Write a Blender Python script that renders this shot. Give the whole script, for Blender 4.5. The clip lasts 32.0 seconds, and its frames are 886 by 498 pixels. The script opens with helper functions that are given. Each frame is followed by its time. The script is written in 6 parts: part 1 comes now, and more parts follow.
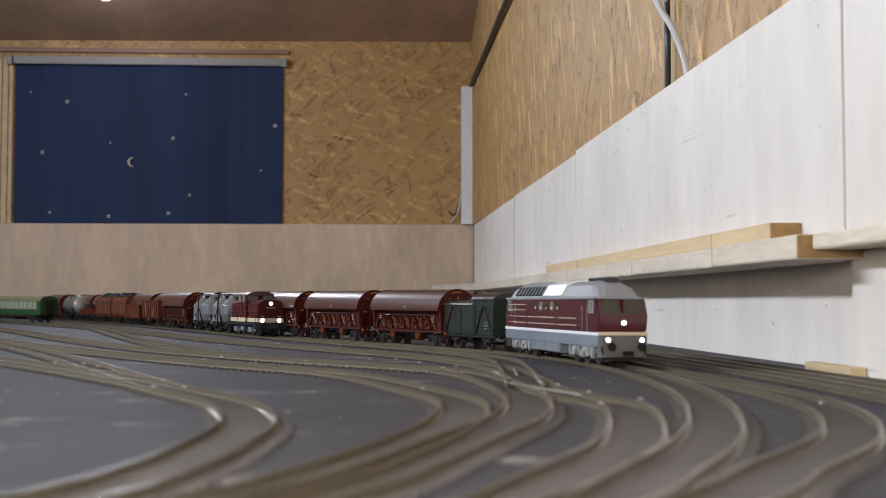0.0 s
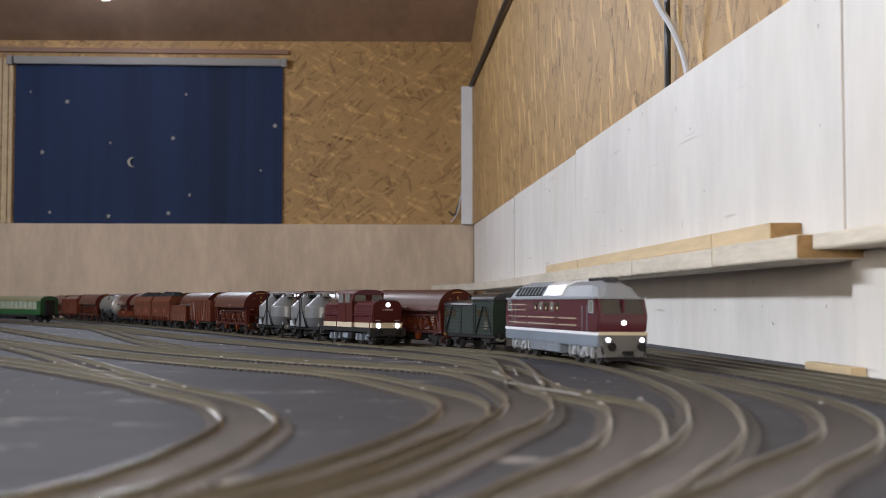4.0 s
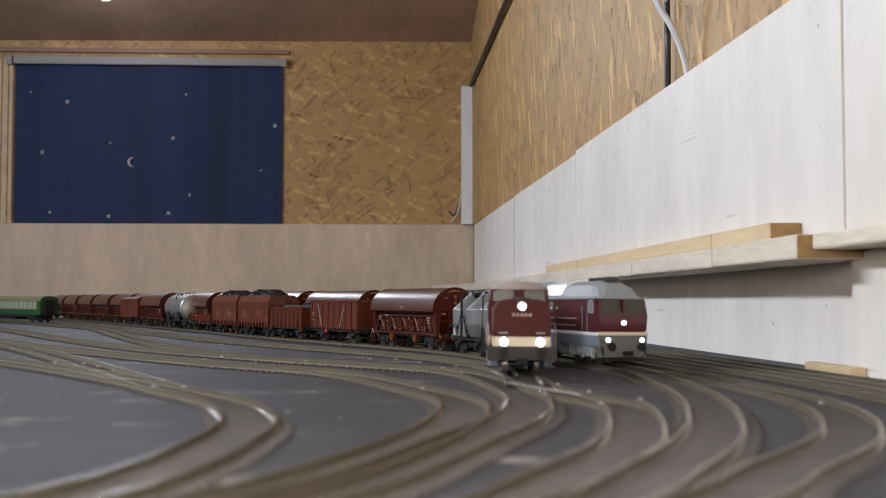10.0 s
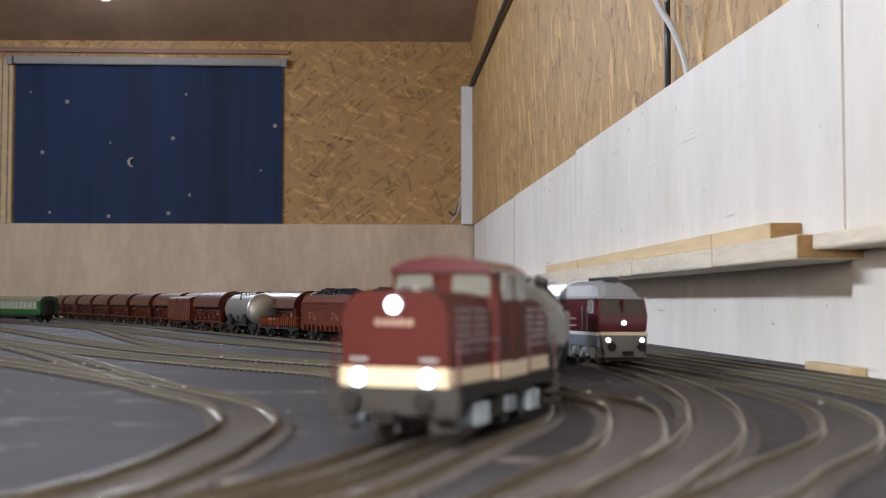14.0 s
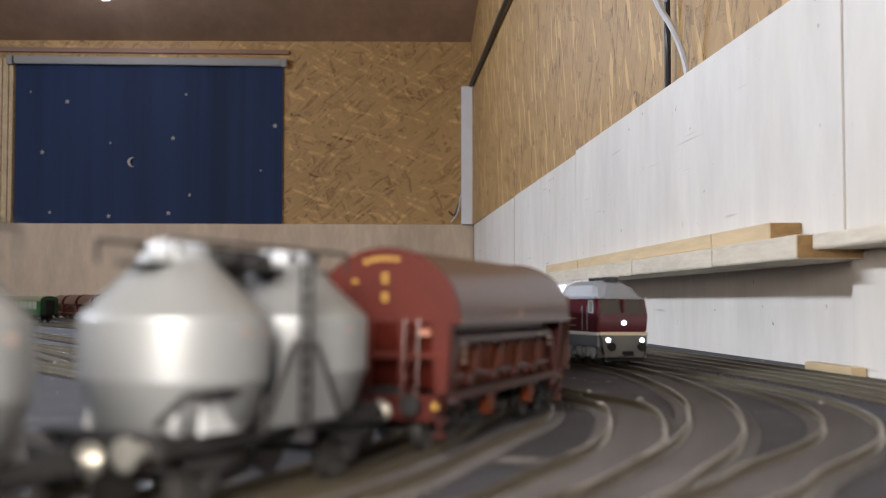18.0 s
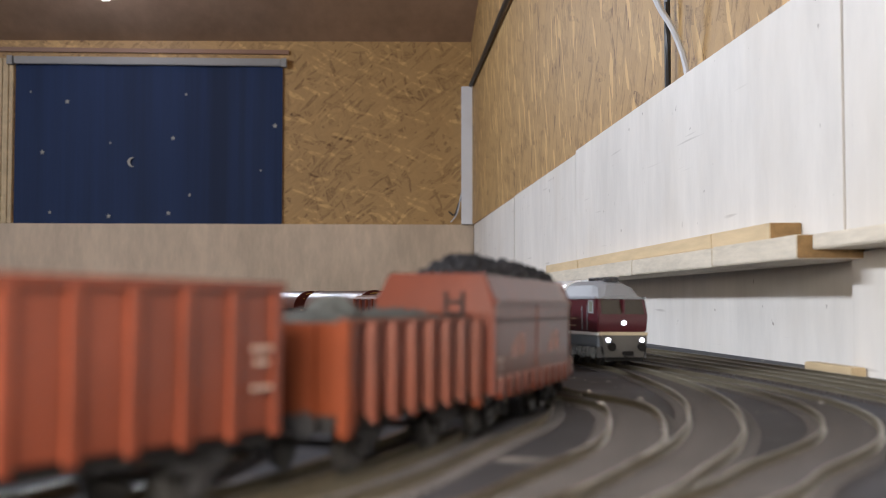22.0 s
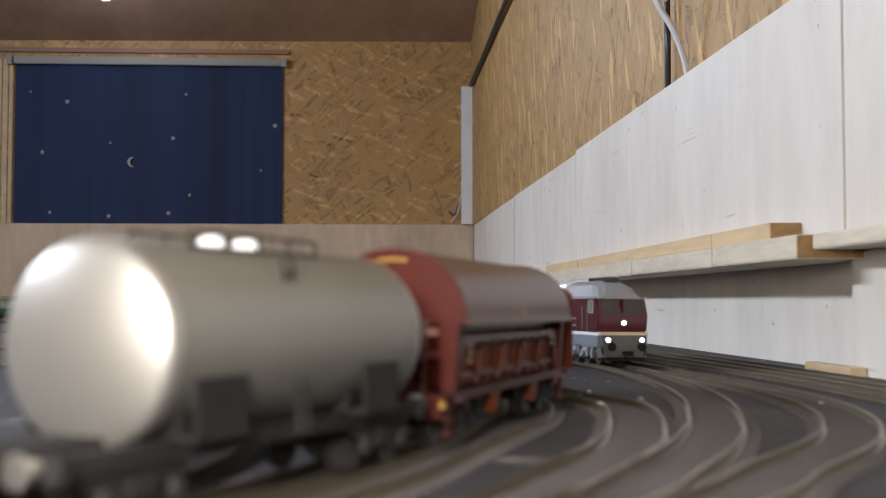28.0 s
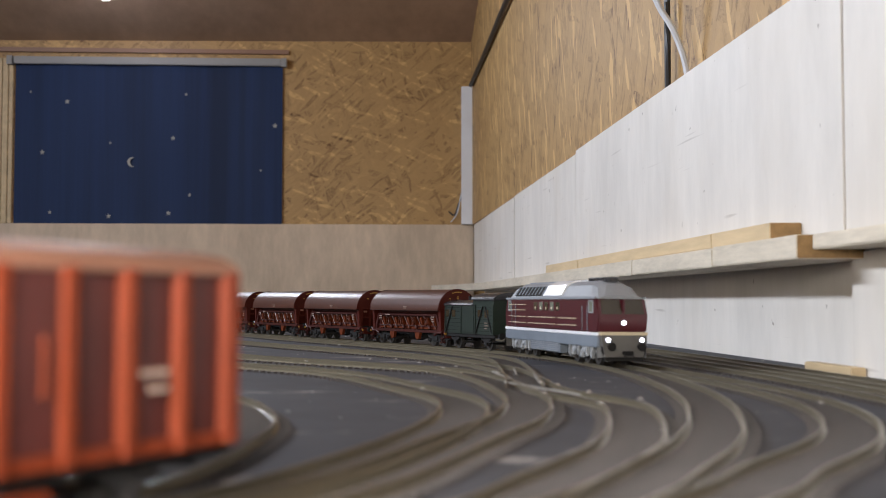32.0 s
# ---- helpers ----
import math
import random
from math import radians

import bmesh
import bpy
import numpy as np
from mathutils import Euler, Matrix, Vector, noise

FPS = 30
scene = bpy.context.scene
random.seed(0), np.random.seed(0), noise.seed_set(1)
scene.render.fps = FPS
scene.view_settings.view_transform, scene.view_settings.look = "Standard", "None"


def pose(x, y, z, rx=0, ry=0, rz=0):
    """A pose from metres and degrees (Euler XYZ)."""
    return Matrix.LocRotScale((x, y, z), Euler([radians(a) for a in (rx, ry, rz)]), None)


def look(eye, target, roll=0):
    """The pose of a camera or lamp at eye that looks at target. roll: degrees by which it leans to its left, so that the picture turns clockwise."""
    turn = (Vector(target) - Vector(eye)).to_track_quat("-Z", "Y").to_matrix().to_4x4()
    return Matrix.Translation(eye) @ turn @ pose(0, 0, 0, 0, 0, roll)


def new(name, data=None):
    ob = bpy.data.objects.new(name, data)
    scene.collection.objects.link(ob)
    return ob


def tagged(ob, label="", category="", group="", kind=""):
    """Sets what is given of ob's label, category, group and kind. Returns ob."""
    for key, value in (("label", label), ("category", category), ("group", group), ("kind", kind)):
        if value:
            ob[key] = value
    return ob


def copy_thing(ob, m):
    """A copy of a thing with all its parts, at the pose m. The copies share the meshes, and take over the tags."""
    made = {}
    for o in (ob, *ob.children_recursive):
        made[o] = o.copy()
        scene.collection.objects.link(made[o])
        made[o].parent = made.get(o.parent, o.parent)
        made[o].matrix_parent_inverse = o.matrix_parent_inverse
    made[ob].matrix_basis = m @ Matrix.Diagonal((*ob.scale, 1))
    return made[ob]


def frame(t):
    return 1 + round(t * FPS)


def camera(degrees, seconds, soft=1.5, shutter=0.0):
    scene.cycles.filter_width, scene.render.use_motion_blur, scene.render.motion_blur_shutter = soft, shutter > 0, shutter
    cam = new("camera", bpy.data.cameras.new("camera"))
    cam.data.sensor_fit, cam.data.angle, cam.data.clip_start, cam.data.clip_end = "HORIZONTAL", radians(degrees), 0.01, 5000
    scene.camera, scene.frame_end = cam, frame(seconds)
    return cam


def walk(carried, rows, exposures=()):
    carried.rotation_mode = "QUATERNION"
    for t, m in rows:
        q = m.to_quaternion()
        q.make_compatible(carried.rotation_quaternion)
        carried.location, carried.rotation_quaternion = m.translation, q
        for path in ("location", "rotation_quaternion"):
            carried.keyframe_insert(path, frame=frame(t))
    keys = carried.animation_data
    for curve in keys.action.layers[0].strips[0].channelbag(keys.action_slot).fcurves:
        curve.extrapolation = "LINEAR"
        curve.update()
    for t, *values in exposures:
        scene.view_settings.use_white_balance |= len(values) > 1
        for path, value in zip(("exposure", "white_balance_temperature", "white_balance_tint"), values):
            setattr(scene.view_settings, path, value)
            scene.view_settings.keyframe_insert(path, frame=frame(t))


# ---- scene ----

# Room axes: x to the right wall, y to the far wall, z up; the table top lies near z = 0.
EYE = 0.0415
TILT = math.degrees(math.atan(92 / 2050))
cam = camera(2 * math.degrees(math.atan(784 / 2050)), 32.0, soft=0.6, shutter=0.0)
cam.data.dof.use_dof = True
cam.data.dof.focus_distance = 1.2
cam.data.dof.aperture_fstop = 16.5
STAND = pose(0, 0, EYE, 90 + TILT, 0, 0)
STOPS = ((0.0, 0.09), (16.0, 0.07), (18.0, 0.04), (19.0, 0.12), (25.0, 0.12), (26.2, 0.06), (27.4, -0.17), (28.0, -0.11), (28.8, 0.11), (32.0, 0.10))
walk(cam, [(0.0, STAND), (32.0, STAND)], [(t, stops, 5850, 10) for t, stops in STOPS])

# ---- light ----
world = bpy.data.worlds.new("world")
scene.world = world
world.use_nodes = True
world.node_tree.nodes["Background"].inputs[0].default_value = (0.8, 0.85, 1.0, 1)
world.node_tree.nodes["Background"].inputs[1].default_value = 0.05


def tube_lamp(x, y, z, sx, sy, watts, tilt_y=0.0):
    data = bpy.data.lights.new("tube_light", "AREA")
    data.shape, data.size, data.size_y, data.energy = "RECTANGLE", sx, sy, watts
    data.color = (0.97, 0.98, 1.0)
    ob = new("tube_light", data)
    ob.matrix_world = pose(x, y, z, 0, tilt_y, 0)
    return ob


tube_lamp(-1.62, 0.85, 0.80, 0.10, 1.5, 32.0, -58)
tube_lamp(-0.10, -0.75, 0.62, 0.9, 0.10, 2.6, 0)
far_lamp = tube_lamp(-0.775, 2.585, 0.715, 0.30, 0.06, 3.3, 0)
far_lamp.matrix_world = look((-0.775, 2.585, 0.712), (-0.10, 1.20, 0.0))
stand = tube_lamp(-0.06, -0.04, 0.12, 0.12, 0.08, 1.85, 0)
stand.data.spread = radians(140)
stand.data.color = (1.0, 0.87, 0.70)
stand.matrix_world = look((-0.06, -0.04, 0.12), (-0.05, 0.45, 0.05))

# ---- materials ----


def mat(name, color, rough=0.6, metal=0.0, vary=0.12, scale=60.0, bump=0.15, stretch=(1, 1, 1), color2=None, glow=0.0, coat=0.0):
    """A painted, worn or grained surface: two scales of noise in colour, one in relief."""
    m = bpy.data.materials.new(name)
    m.use_nodes = True
    n, l = m.node_tree.nodes, m.node_tree.links
    b = n["Principled BSDF"]
    b.inputs["Roughness"].default_value = rough
    b.inputs["Metallic"].default_value = metal
    b.inputs["Coat Weight"].default_value = coat
    b.inputs["Coat Roughness"].default_value = 0.22
    tc = n.new("ShaderNodeTexCoord")
    mp = n.new("ShaderNodeMapping")
    mp.inputs["Scale"].default_value = stretch
    l.new(tc.outputs["Object"], mp.inputs["Vector"])
    big = n.new("ShaderNodeTexNoise")
    big.inputs["Scale"].default_value = scale * 0.22
    big.inputs["Detail"].default_value = 3
    fine = n.new("ShaderNodeTexNoise")
    fine.inputs["Scale"].default_value = scale
    fine.inputs["Detail"].default_value = 6
    fine.inputs["Roughness"].default_value = 0.65
    for t in (big, fine):
        l.new(mp.outputs["Vector"], t.inputs["Vector"])
    mix = n.new("ShaderNodeMath")
    mix.operation = "ADD"
    half = n.new("ShaderNodeMath")
    half.operation = "MULTIPLY"
    half.inputs[1].default_value = 0.5
    l.new(big.outputs["Fac"], mix.inputs[0])
    l.new(fine.outputs["Fac"], mix.inputs[1])
    l.new(mix.outputs[0], half.inputs[0])
    ramp = n.new("ShaderNodeValToRGB")
    c2 = color2 or [min(1.0, c * (1 + vary)) for c in color]
    c1 = [c * (1 - vary) for c in color]
    ramp.color_ramp.elements[0].position, ramp.color_ramp.elements[1].position = 0.36, 0.64
    ramp.color_ramp.elements[0].color = (*c1, 1)
    ramp.color_ramp.elements[1].color = (*c2, 1)
    l.new(half.outputs[0], ramp.inputs["Fac"])
    l.new(ramp.outputs["Color"], b.inputs["Base Color"])
    if bump:
        bp = n.new("ShaderNodeBump")
        bp.inputs["Strength"].default_value = bump
        bp.inputs["Distance"].default_value = 0.0006
        l.new(fine.outputs["Fac"], bp.inputs["Height"])
        l.new(bp.outputs["Normal"], b.inputs["Normal"])
    if glow:
        b.inputs["Emission Color"].default_value = (*color, 1)
        b.inputs["Emission Strength"].default_value = glow
    return m


def osb(name, dark=(0.15, 0.072, 0.020), light=(0.60, 0.375, 0.14), plane="xz", turns=(8, 74, -40)):
    """Pressed strand board: stretched flakes in three directions, laid over each other."""
    m = bpy.data.materials.new(name)
    m.use_nodes = True
    n, l = m.node_tree.nodes, m.node_tree.links
    b = n["Principled BSDF"]
    b.inputs["Roughness"].default_value = 0.55
    tc = n.new("ShaderNodeTexCoord")
    warp = n.new("ShaderNodeTexNoise")
    warp.inputs["Scale"].default_value = 6
    l.new(tc.outputs["Object"], warp.inputs["Vector"])
    add = n.new("ShaderNodeVectorMath")
    add.operation = "MULTIPLY_ADD"
    add.inputs[1].default_value = (0.045, 0.045, 0.045)
    l.new(warp.outputs["Color"], add.inputs[0])
    l.new(tc.outputs["Object"], add.inputs[2])
    shade, pick = [], []
    for k, turn in enumerate(turns):
        mp = n.new("ShaderNodeMapping")
        mp.vector_type = "TEXTURE"
        if plane == "xz":
            mp.inputs["Rotation"].default_value = (0, radians(turn), 0)
            mp.inputs["Scale"].default_value = (1.0, 1.0, 0.16)
        else:
            mp.inputs["Rotation"].default_value = (radians(turn), 0, 0)
            mp.inputs["Scale"].default_value = (1.0, 1.0, 0.16)
        l.new(add.outputs[0], mp.inputs["Vector"])
        v = n.new("ShaderNodeTexVoronoi")
        v.inputs["Scale"].default_value = 13 + 5 * k
        l.new(mp.outputs["Vector"], v.inputs["Vector"])
        grain = n.new("ShaderNodeTexNoise")
        grain.inputs["Scale"].default_value = 90
        grain.inputs["Detail"].default_value = 4
        l.new(mp.outputs["Vector"], grain.inputs["Vector"])
        sep = n.new("ShaderNodeSeparateColor")
        l.new(v.outputs["Color"], sep.inputs[0])
        mul = n.new("ShaderNodeMath")
        mul.operation = "MULTIPLY_ADD"
        mul.inputs[1].default_value = 0.5
        l.new(grain.outputs["Fac"], mul.inputs[0])
        half = n.new("ShaderNodeMath")
        half.operation = "MULTIPLY"
        half.inputs[1].default_value = 0.42
        l.new(sep.outputs[0], half.inputs[0])
        l.new(half.outputs[0], mul.inputs[2])
        shade.append(mul.outputs[0])
        pick.append(sep.outputs[1])
    out = shade[0]
    for k in (1, 2):
        gt = n.new("ShaderNodeMath")
        gt.operation = "GREATER_THAN"
        gt.inputs[1].default_value = 0.55
        l.new(pick[k], gt.inputs[0])
        mx = n.new("ShaderNodeMix")
        l.new(gt.outputs[0], mx.inputs["Factor"])
        l.new(out, mx.inputs[2])
        l.new(shade[k], mx.inputs[3])
        out = mx.outputs[0]
    # single pale and dark slivers
    mp = n.new("ShaderNodeMapping")
    mp.vector_type = "TEXTURE"
    mp.inputs["Rotation"].default_value = (0, radians(22), 0) if plane == "xz" else (radians(74), 0, 0)
    mp.inputs["Scale"].default_value = (1.0, 1.0, 0.22)
    l.new(add.outputs[0], mp.inputs["Vector"])
    v = n.new("ShaderNodeTexVoronoi")
    v.inputs["Scale"].default_value = 27 if plane == "xz" else 22
    l.new(mp.outputs["Vector"], v.inputs["Vector"])
    sep = n.new("ShaderNodeSeparateColor")
    l.new(v.outputs["Color"], sep.inputs[0])
    for lo, hi, gain in ((0.85, 0.90, 0.26), (0.02, 0.01, -0.2)) if plane == "xz" else ((0.88, 0.91, 0.50), (0.06, 0.04, -0.14)):
        mr = n.new("ShaderNodeMapRange")
        mr.inputs["From Min"].default_value, mr.inputs["From Max"].default_value = lo, hi
        mr.inputs["To Max"].default_value = gain
        l.new(sep.outputs[0], mr.inputs["Value"])
        plus = n.new("ShaderNodeMath")
        plus.operation = "ADD"
        l.new(out, plus.inputs[0])
        l.new(mr.outputs[0], plus.inputs[1])
        out = plus.outputs[0]
    ramp = n.new("ShaderNodeValToRGB")
    e = ramp.color_ramp.elements
    e[0].position, e[1].position = 0.12, 0.84
    e[0].color, e[1].color = (*dark, 1), (*light, 1)
    mid = ramp.color_ramp.elements.new(0.36)
    mid.color = (*[0.46 * a + 0.54 * c for a, c in zip(dark, light)], 1)
    mid2 = ramp.color_ramp.elements.new(0.66)
    mid2.color = (*[0.34 * a + 0.66 * c for a, c in zip(dark, light)], 1)
    l.new(out, ramp.inputs["Fac"])
    l.new(ramp.outputs["Color"], b.inputs["Base Color"])
    bp = n.new("ShaderNodeBump")
    bp.inputs["Strength"].default_value = 0.35
    bp.inputs["Distance"].default_value = 0.001
    l.new(out, bp.inputs["Height"])
    l.new(bp.outputs["Normal"], b.inputs["Normal"])
    return m


OSB_BACK = osb("strand_board_far", plane="xz")
OSB_SIDE = osb("strand_board_side", (0.135, 0.066, 0.020), (0.58, 0.372, 0.148), plane="yz", turns=(14, 62, 118))
PLY = mat("birch_plywood", (0.58, 0.455, 0.325), 0.55, vary=0.17, scale=22, bump=0.12, stretch=(2.2, 1, 0.7))
PALE = mat("pale_birch_plywood", (0.71, 0.672, 0.622), 0.5, vary=0.10, scale=24, bump=0.2, stretch=(1, 1.3, 0.42))
PINE = mat("pine_lath", (0.60, 0.46, 0.27), 0.6, vary=0.16, scale=40, bump=0.25, stretch=(3, 0.25, 3))
PLANK = mat("pale_pine_plank", (0.62, 0.55, 0.44), 0.65, vary=0.15, scale=90, bump=0.6, stretch=(3, 0.4, 3))
# near-black stand-in for the shade in the board joints
SEAMSHADE = mat("seam_shade", (0.012, 0.009, 0.008), 0.9, vary=0.2)
ENDGRAIN = mat("end_grain", (0.30, 0.18, 0.07), 0.8, vary=0.3, scale=160, bump=0.4)
CHIP = mat("chipboard", (0.37, 0.25, 0.17), 0.6, vary=0.16, scale=30, bump=0.2, stretch=(1, 0.5, 1))
WHITE = mat("white_paint", (0.74, 0.74, 0.76), 0.5, vary=0.05, scale=30)
BLUE = mat("blue_blind_cloth", (0.010, 0.025, 0.080), 0.8, vary=0.34, scale=14, bump=0.1, stretch=(2.0, 1, 0.05))
ALU = mat("aluminium", (0.30, 0.29, 0.28), 0.6, 0.2, vary=0.05)
STAR = mat("pale_star_print", (0.42, 0.40, 0.36), 0.8, vary=0.1)
RUBBER = mat("black_rubber", (0.015, 0.015, 0.017), 0.45, vary=0.2)
CABLE = mat("grey_cable", (0.55, 0.56, 0.58), 0.35, vary=0.06)
TABLE = mat("dark_grey_table_paint", (0.0378, 0.0378, 0.0460), 0.72, vary=0.26, scale=35, bump=0.35)
TABLE.node_tree.nodes["Principled BSDF"].inputs["Specular IOR Level"].default_value = 0.35
RAIL = mat("nickel_rail", (0.58, 0.54, 0.48), 0.28, 0.9, vary=0.2, scale=90)
# pale scuffs and wiped glue on the table paint
tn, tl = TABLE.node_tree.nodes, TABLE.node_tree.links
scuff = tn.new("ShaderNodeTexNoise")
scuff.inputs["Scale"].default_value = 16
scuff.inputs["Detail"].default_value = 7
scuff.inputs["Roughness"].default_value = 0.7
scuff_at = tn.new("ShaderNodeMapping")
scuff_at.inputs["Scale"].default_value = (0.7, 1.6, 1)
tl.new(tn["Texture Coordinate"].outputs["Object"], scuff_at.inputs["Vector"])
tl.new(scuff_at.outputs["Vector"], scuff.inputs["Vector"])
scuff_ramp = tn.new("ShaderNodeValToRGB")
scuff_ramp.color_ramp.elements[0].position, scuff_ramp.color_ramp.elements[1].position = 0.585, 0.66
tl.new(scuff.outputs["Fac"], scuff_ramp.inputs["Fac"])
scuff_mix = tn.new("ShaderNodeMix")
scuff_mix.data_type = "RGBA"
scuff_mix.inputs[7].default_value = (0.27, 0.25, 0.24, 1)
tl.new(scuff_ramp.outputs["Color"], scuff_mix.inputs[0])
tl.new(tn["Color Ramp"].outputs["Color"], scuff_mix.inputs[6])
tl.new(scuff_mix.outputs[2], tn["Principled BSDF"].inputs["Base Color"])
# tarnished brown rail sides under polished tops
rn, rl = RAIL.node_tree.nodes, RAIL.node_tree.links
face = rn.new("ShaderNodeNewGeometry")
axes = rn.new("ShaderNodeSeparateXYZ")
rl.new(face.outputs["True Normal"], axes.inputs[0])
flat_top = rn.new("ShaderNodeMath")
flat_top.operation = "GREATER_THAN"
flat_top.inputs[1].default_value = 0.8
rl.new(axes.outputs["Z"], flat_top.inputs[0])
rail_mix = rn.new("ShaderNodeMix")
rail_mix.data_type = "RGBA"
rail_mix.inputs[6].default_value = (0.150, 0.128, 0.086, 1)
rl.new(flat_top.outputs[0], rail_mix.inputs[0])
rl.new(rn["Color Ramp"].outputs["Color"], rail_mix.inputs[7])
rl.new(rail_mix.outputs[2], rn["Principled BSDF"].inputs["Base Color"])
rough_mix = rn.new("ShaderNodeMapRange")
rough_mix.inputs["To Min"].default_value, rough_mix.inputs["To Max"].default_value = 0.6, 0.22
rl.new(flat_top.outputs[0], rough_mix.inputs["Value"])
rl.new(rough_mix.outputs[0], rn["Principled BSDF"].inputs["Roughness"])
# specks and scratches on the pale boards
pn, pl = PALE.node_tree.nodes, PALE.node_tree.links
dirt = pn.new("ShaderNodeTexNoise")
dirt.inputs["Scale"].default_value = 95
dirt.inputs["Detail"].default_value = 2
broad = pn.new("ShaderNodeTexNoise")
broad.inputs["Scale"].default_value = 5
broad.inputs["Detail"].default_value = 5
for t in (dirt, broad):
    pl.new(pn["Texture Coordinate"].outputs["Object"], t.inputs["Vector"])
speck = pn.new("ShaderNodeValToRGB")
speck.color_ramp.elements[0].position, speck.color_ramp.elements[1].position = 0.735, 0.79
pl.new(dirt.outputs["Fac"], speck.inputs["Fac"])
stain = pn.new("ShaderNodeValToRGB")
stain.color_ramp.elements[0].position, stain.color_ramp.elements[1].position = 0.5, 0.8
stain.color_ramp.elements[1].color = (0.6, 0.6, 0.6, 1)
pl.new(broad.outputs["Fac"], stain.inputs["Fac"])
speck_mix = pn.new("ShaderNodeMix")
speck_mix.data_type = "RGBA"
speck_mix.inputs[7].default_value = (0.30, 0.26, 0.22, 1)
stain_mix = pn.new("ShaderNodeMix")
stain_mix.data_type = "RGBA"
stain_mix.inputs[7].default_value = (0.62, 0.55, 0.46, 1)
pl.new(stain.outputs["Color"], stain_mix.inputs[0])
pl.new(pn["Color Ramp"].outputs["Color"], stain_mix.inputs[6])
scratch_at = pn.new("ShaderNodeMapping")
scratch_at.inputs["Rotation"].default_value = (radians(24), 0, 0)
scratch_at.inputs["Scale"].default_value = (1, 7, 170)
pl.new(pn["Texture Coordinate"].outputs["Object"], scratch_at.inputs["Vector"])
scratch = pn.new("ShaderNodeTexNoise")
scratch.inputs["Scale"].default_value = 1.0
scratch.inputs["Detail"].default_value = 1
pl.new(scratch_at.outputs["Vector"], scratch.inputs["Vector"])
scratch_ramp = pn.new("ShaderNodeValToRGB")
scratch_ramp.color_ramp.elements[0].position, scratch_ramp.color_ramp.elements[1].position = 0.72, 0.78
scratch_ramp.color_ramp.elements[1].color = (0.4, 0.4, 0.4, 1)
pl.new(scratch.outputs["Fac"], scratch_ramp.inputs["Fac"])
wear = pn.new("ShaderNodeMath")
wear.operation = "MAXIMUM"
pl.new(speck.outputs["Color"], wear.inputs[0])
pl.new(scratch_ramp.outputs["Color"], wear.inputs[1])
pl.new(wear.outputs[0], speck_mix.inputs[0])
pl.new(stain_mix.outputs[2], speck_mix.inputs[6])
pl.new(speck_mix.outputs[2], pn["Principled BSDF"].inputs["Base Color"])
SLEEPER = mat("dark_brown_sleeper", (0.0348, 0.0290, 0.0282), 0.7, vary=0.3, scale=200)
BLACK = mat("black_underframe", (0.014, 0.013, 0.013), 0.75, vary=0.3, scale=200)
CREAMRAIL = mat("pale_switch_metal", (0.24, 0.22, 0.19), 0.5, 0.5, vary=0.2, scale=120)
BLACK.node_tree.nodes["Principled BSDF"].inputs["Specular IOR Level"].default_value = 0.2
WHEEL = mat("dark_wheel_steel", (0.09, 0.085, 0.08), 0.4, 0.7, vary=0.2)
STEEL = mat("bright_steel", (0.55, 0.53, 0.48), 0.35, 0.9, vary=0.1)
RED = mat("wine_red_paint", (0.060, 0.0055, 0.011), 0.36, vary=0.08, scale=80, bump=0.03, coat=0.3)
SCARLET = mat("signal_red_paint", (0.0549, 0.0093, 0.0069), 0.6, vary=0.12, scale=80, bump=0.03)
CREAM = mat("cream_stripe", (0.54, 0.46, 0.32), 0.45, vary=0.06)
LIGHTGREY = mat("light_grey_paint", (0.24, 0.25, 0.27), 0.5, vary=0.08, scale=70, bump=0.03)
FRAMEGREY = mat("blue_grey_frame", (0.16, 0.185, 0.22), 0.5, vary=0.12, scale=80)
BOGIEGREY = mat("weathered_grey_bogie", (0.22, 0.23, 0.24), 0.55, vary=0.6, scale=220, bump=0.3)
BEIGE = mat("dull_beige_front", (0.0938, 0.0885, 0.0810), 0.5, vary=0.15)
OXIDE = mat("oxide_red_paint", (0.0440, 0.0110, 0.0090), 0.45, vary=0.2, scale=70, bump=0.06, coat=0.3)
# oxide made redder for the hopper ends, lamp light included in the tone
ENDRED = mat("lamp_lit_end_oxide", (0.0560, 0.0086, 0.0048), 0.55, vary=0.2, scale=70, bump=0.06, coat=0.1)
ROOFBROWN = mat("brown_roof_paint", (0.0560, 0.0170, 0.0095), 0.40, vary=0.12, scale=60, bump=0.03, coat=0.2)
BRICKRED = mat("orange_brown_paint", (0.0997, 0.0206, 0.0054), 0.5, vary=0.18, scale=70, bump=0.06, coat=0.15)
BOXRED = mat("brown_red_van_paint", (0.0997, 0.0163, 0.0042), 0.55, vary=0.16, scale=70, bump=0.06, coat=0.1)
GREYROOF = mat("grey_brown_roof", (0.12, 0.055, 0.035), 0.5, vary=0.15, scale=60)
DARKROOF = mat("dark_roof", (0.036, 0.036, 0.040), 0.24, vary=0.15, scale=60)
SILO = mat("silo_grey_paint", (0.175, 0.178, 0.180), 0.38, 0.35, vary=0.07, scale=60, bump=0.04)
# tank paint brightened for the ends: lamp light put into the colour
TANKEND = mat("lamp_lit_tank_end", (0.3400, 0.3264, 0.3026), 0.42, 0.8, vary=0.04, scale=60, bump=0.02)
TANKGREY = mat("tank_silver_paint", (0.1588, 0.1542, 0.1374), 0.42, 0.4, vary=0.06, scale=60, bump=0.03)
PANELGREY = mat("pale_grey_panel", (0.36, 0.365, 0.37), 0.5, vary=0.05)
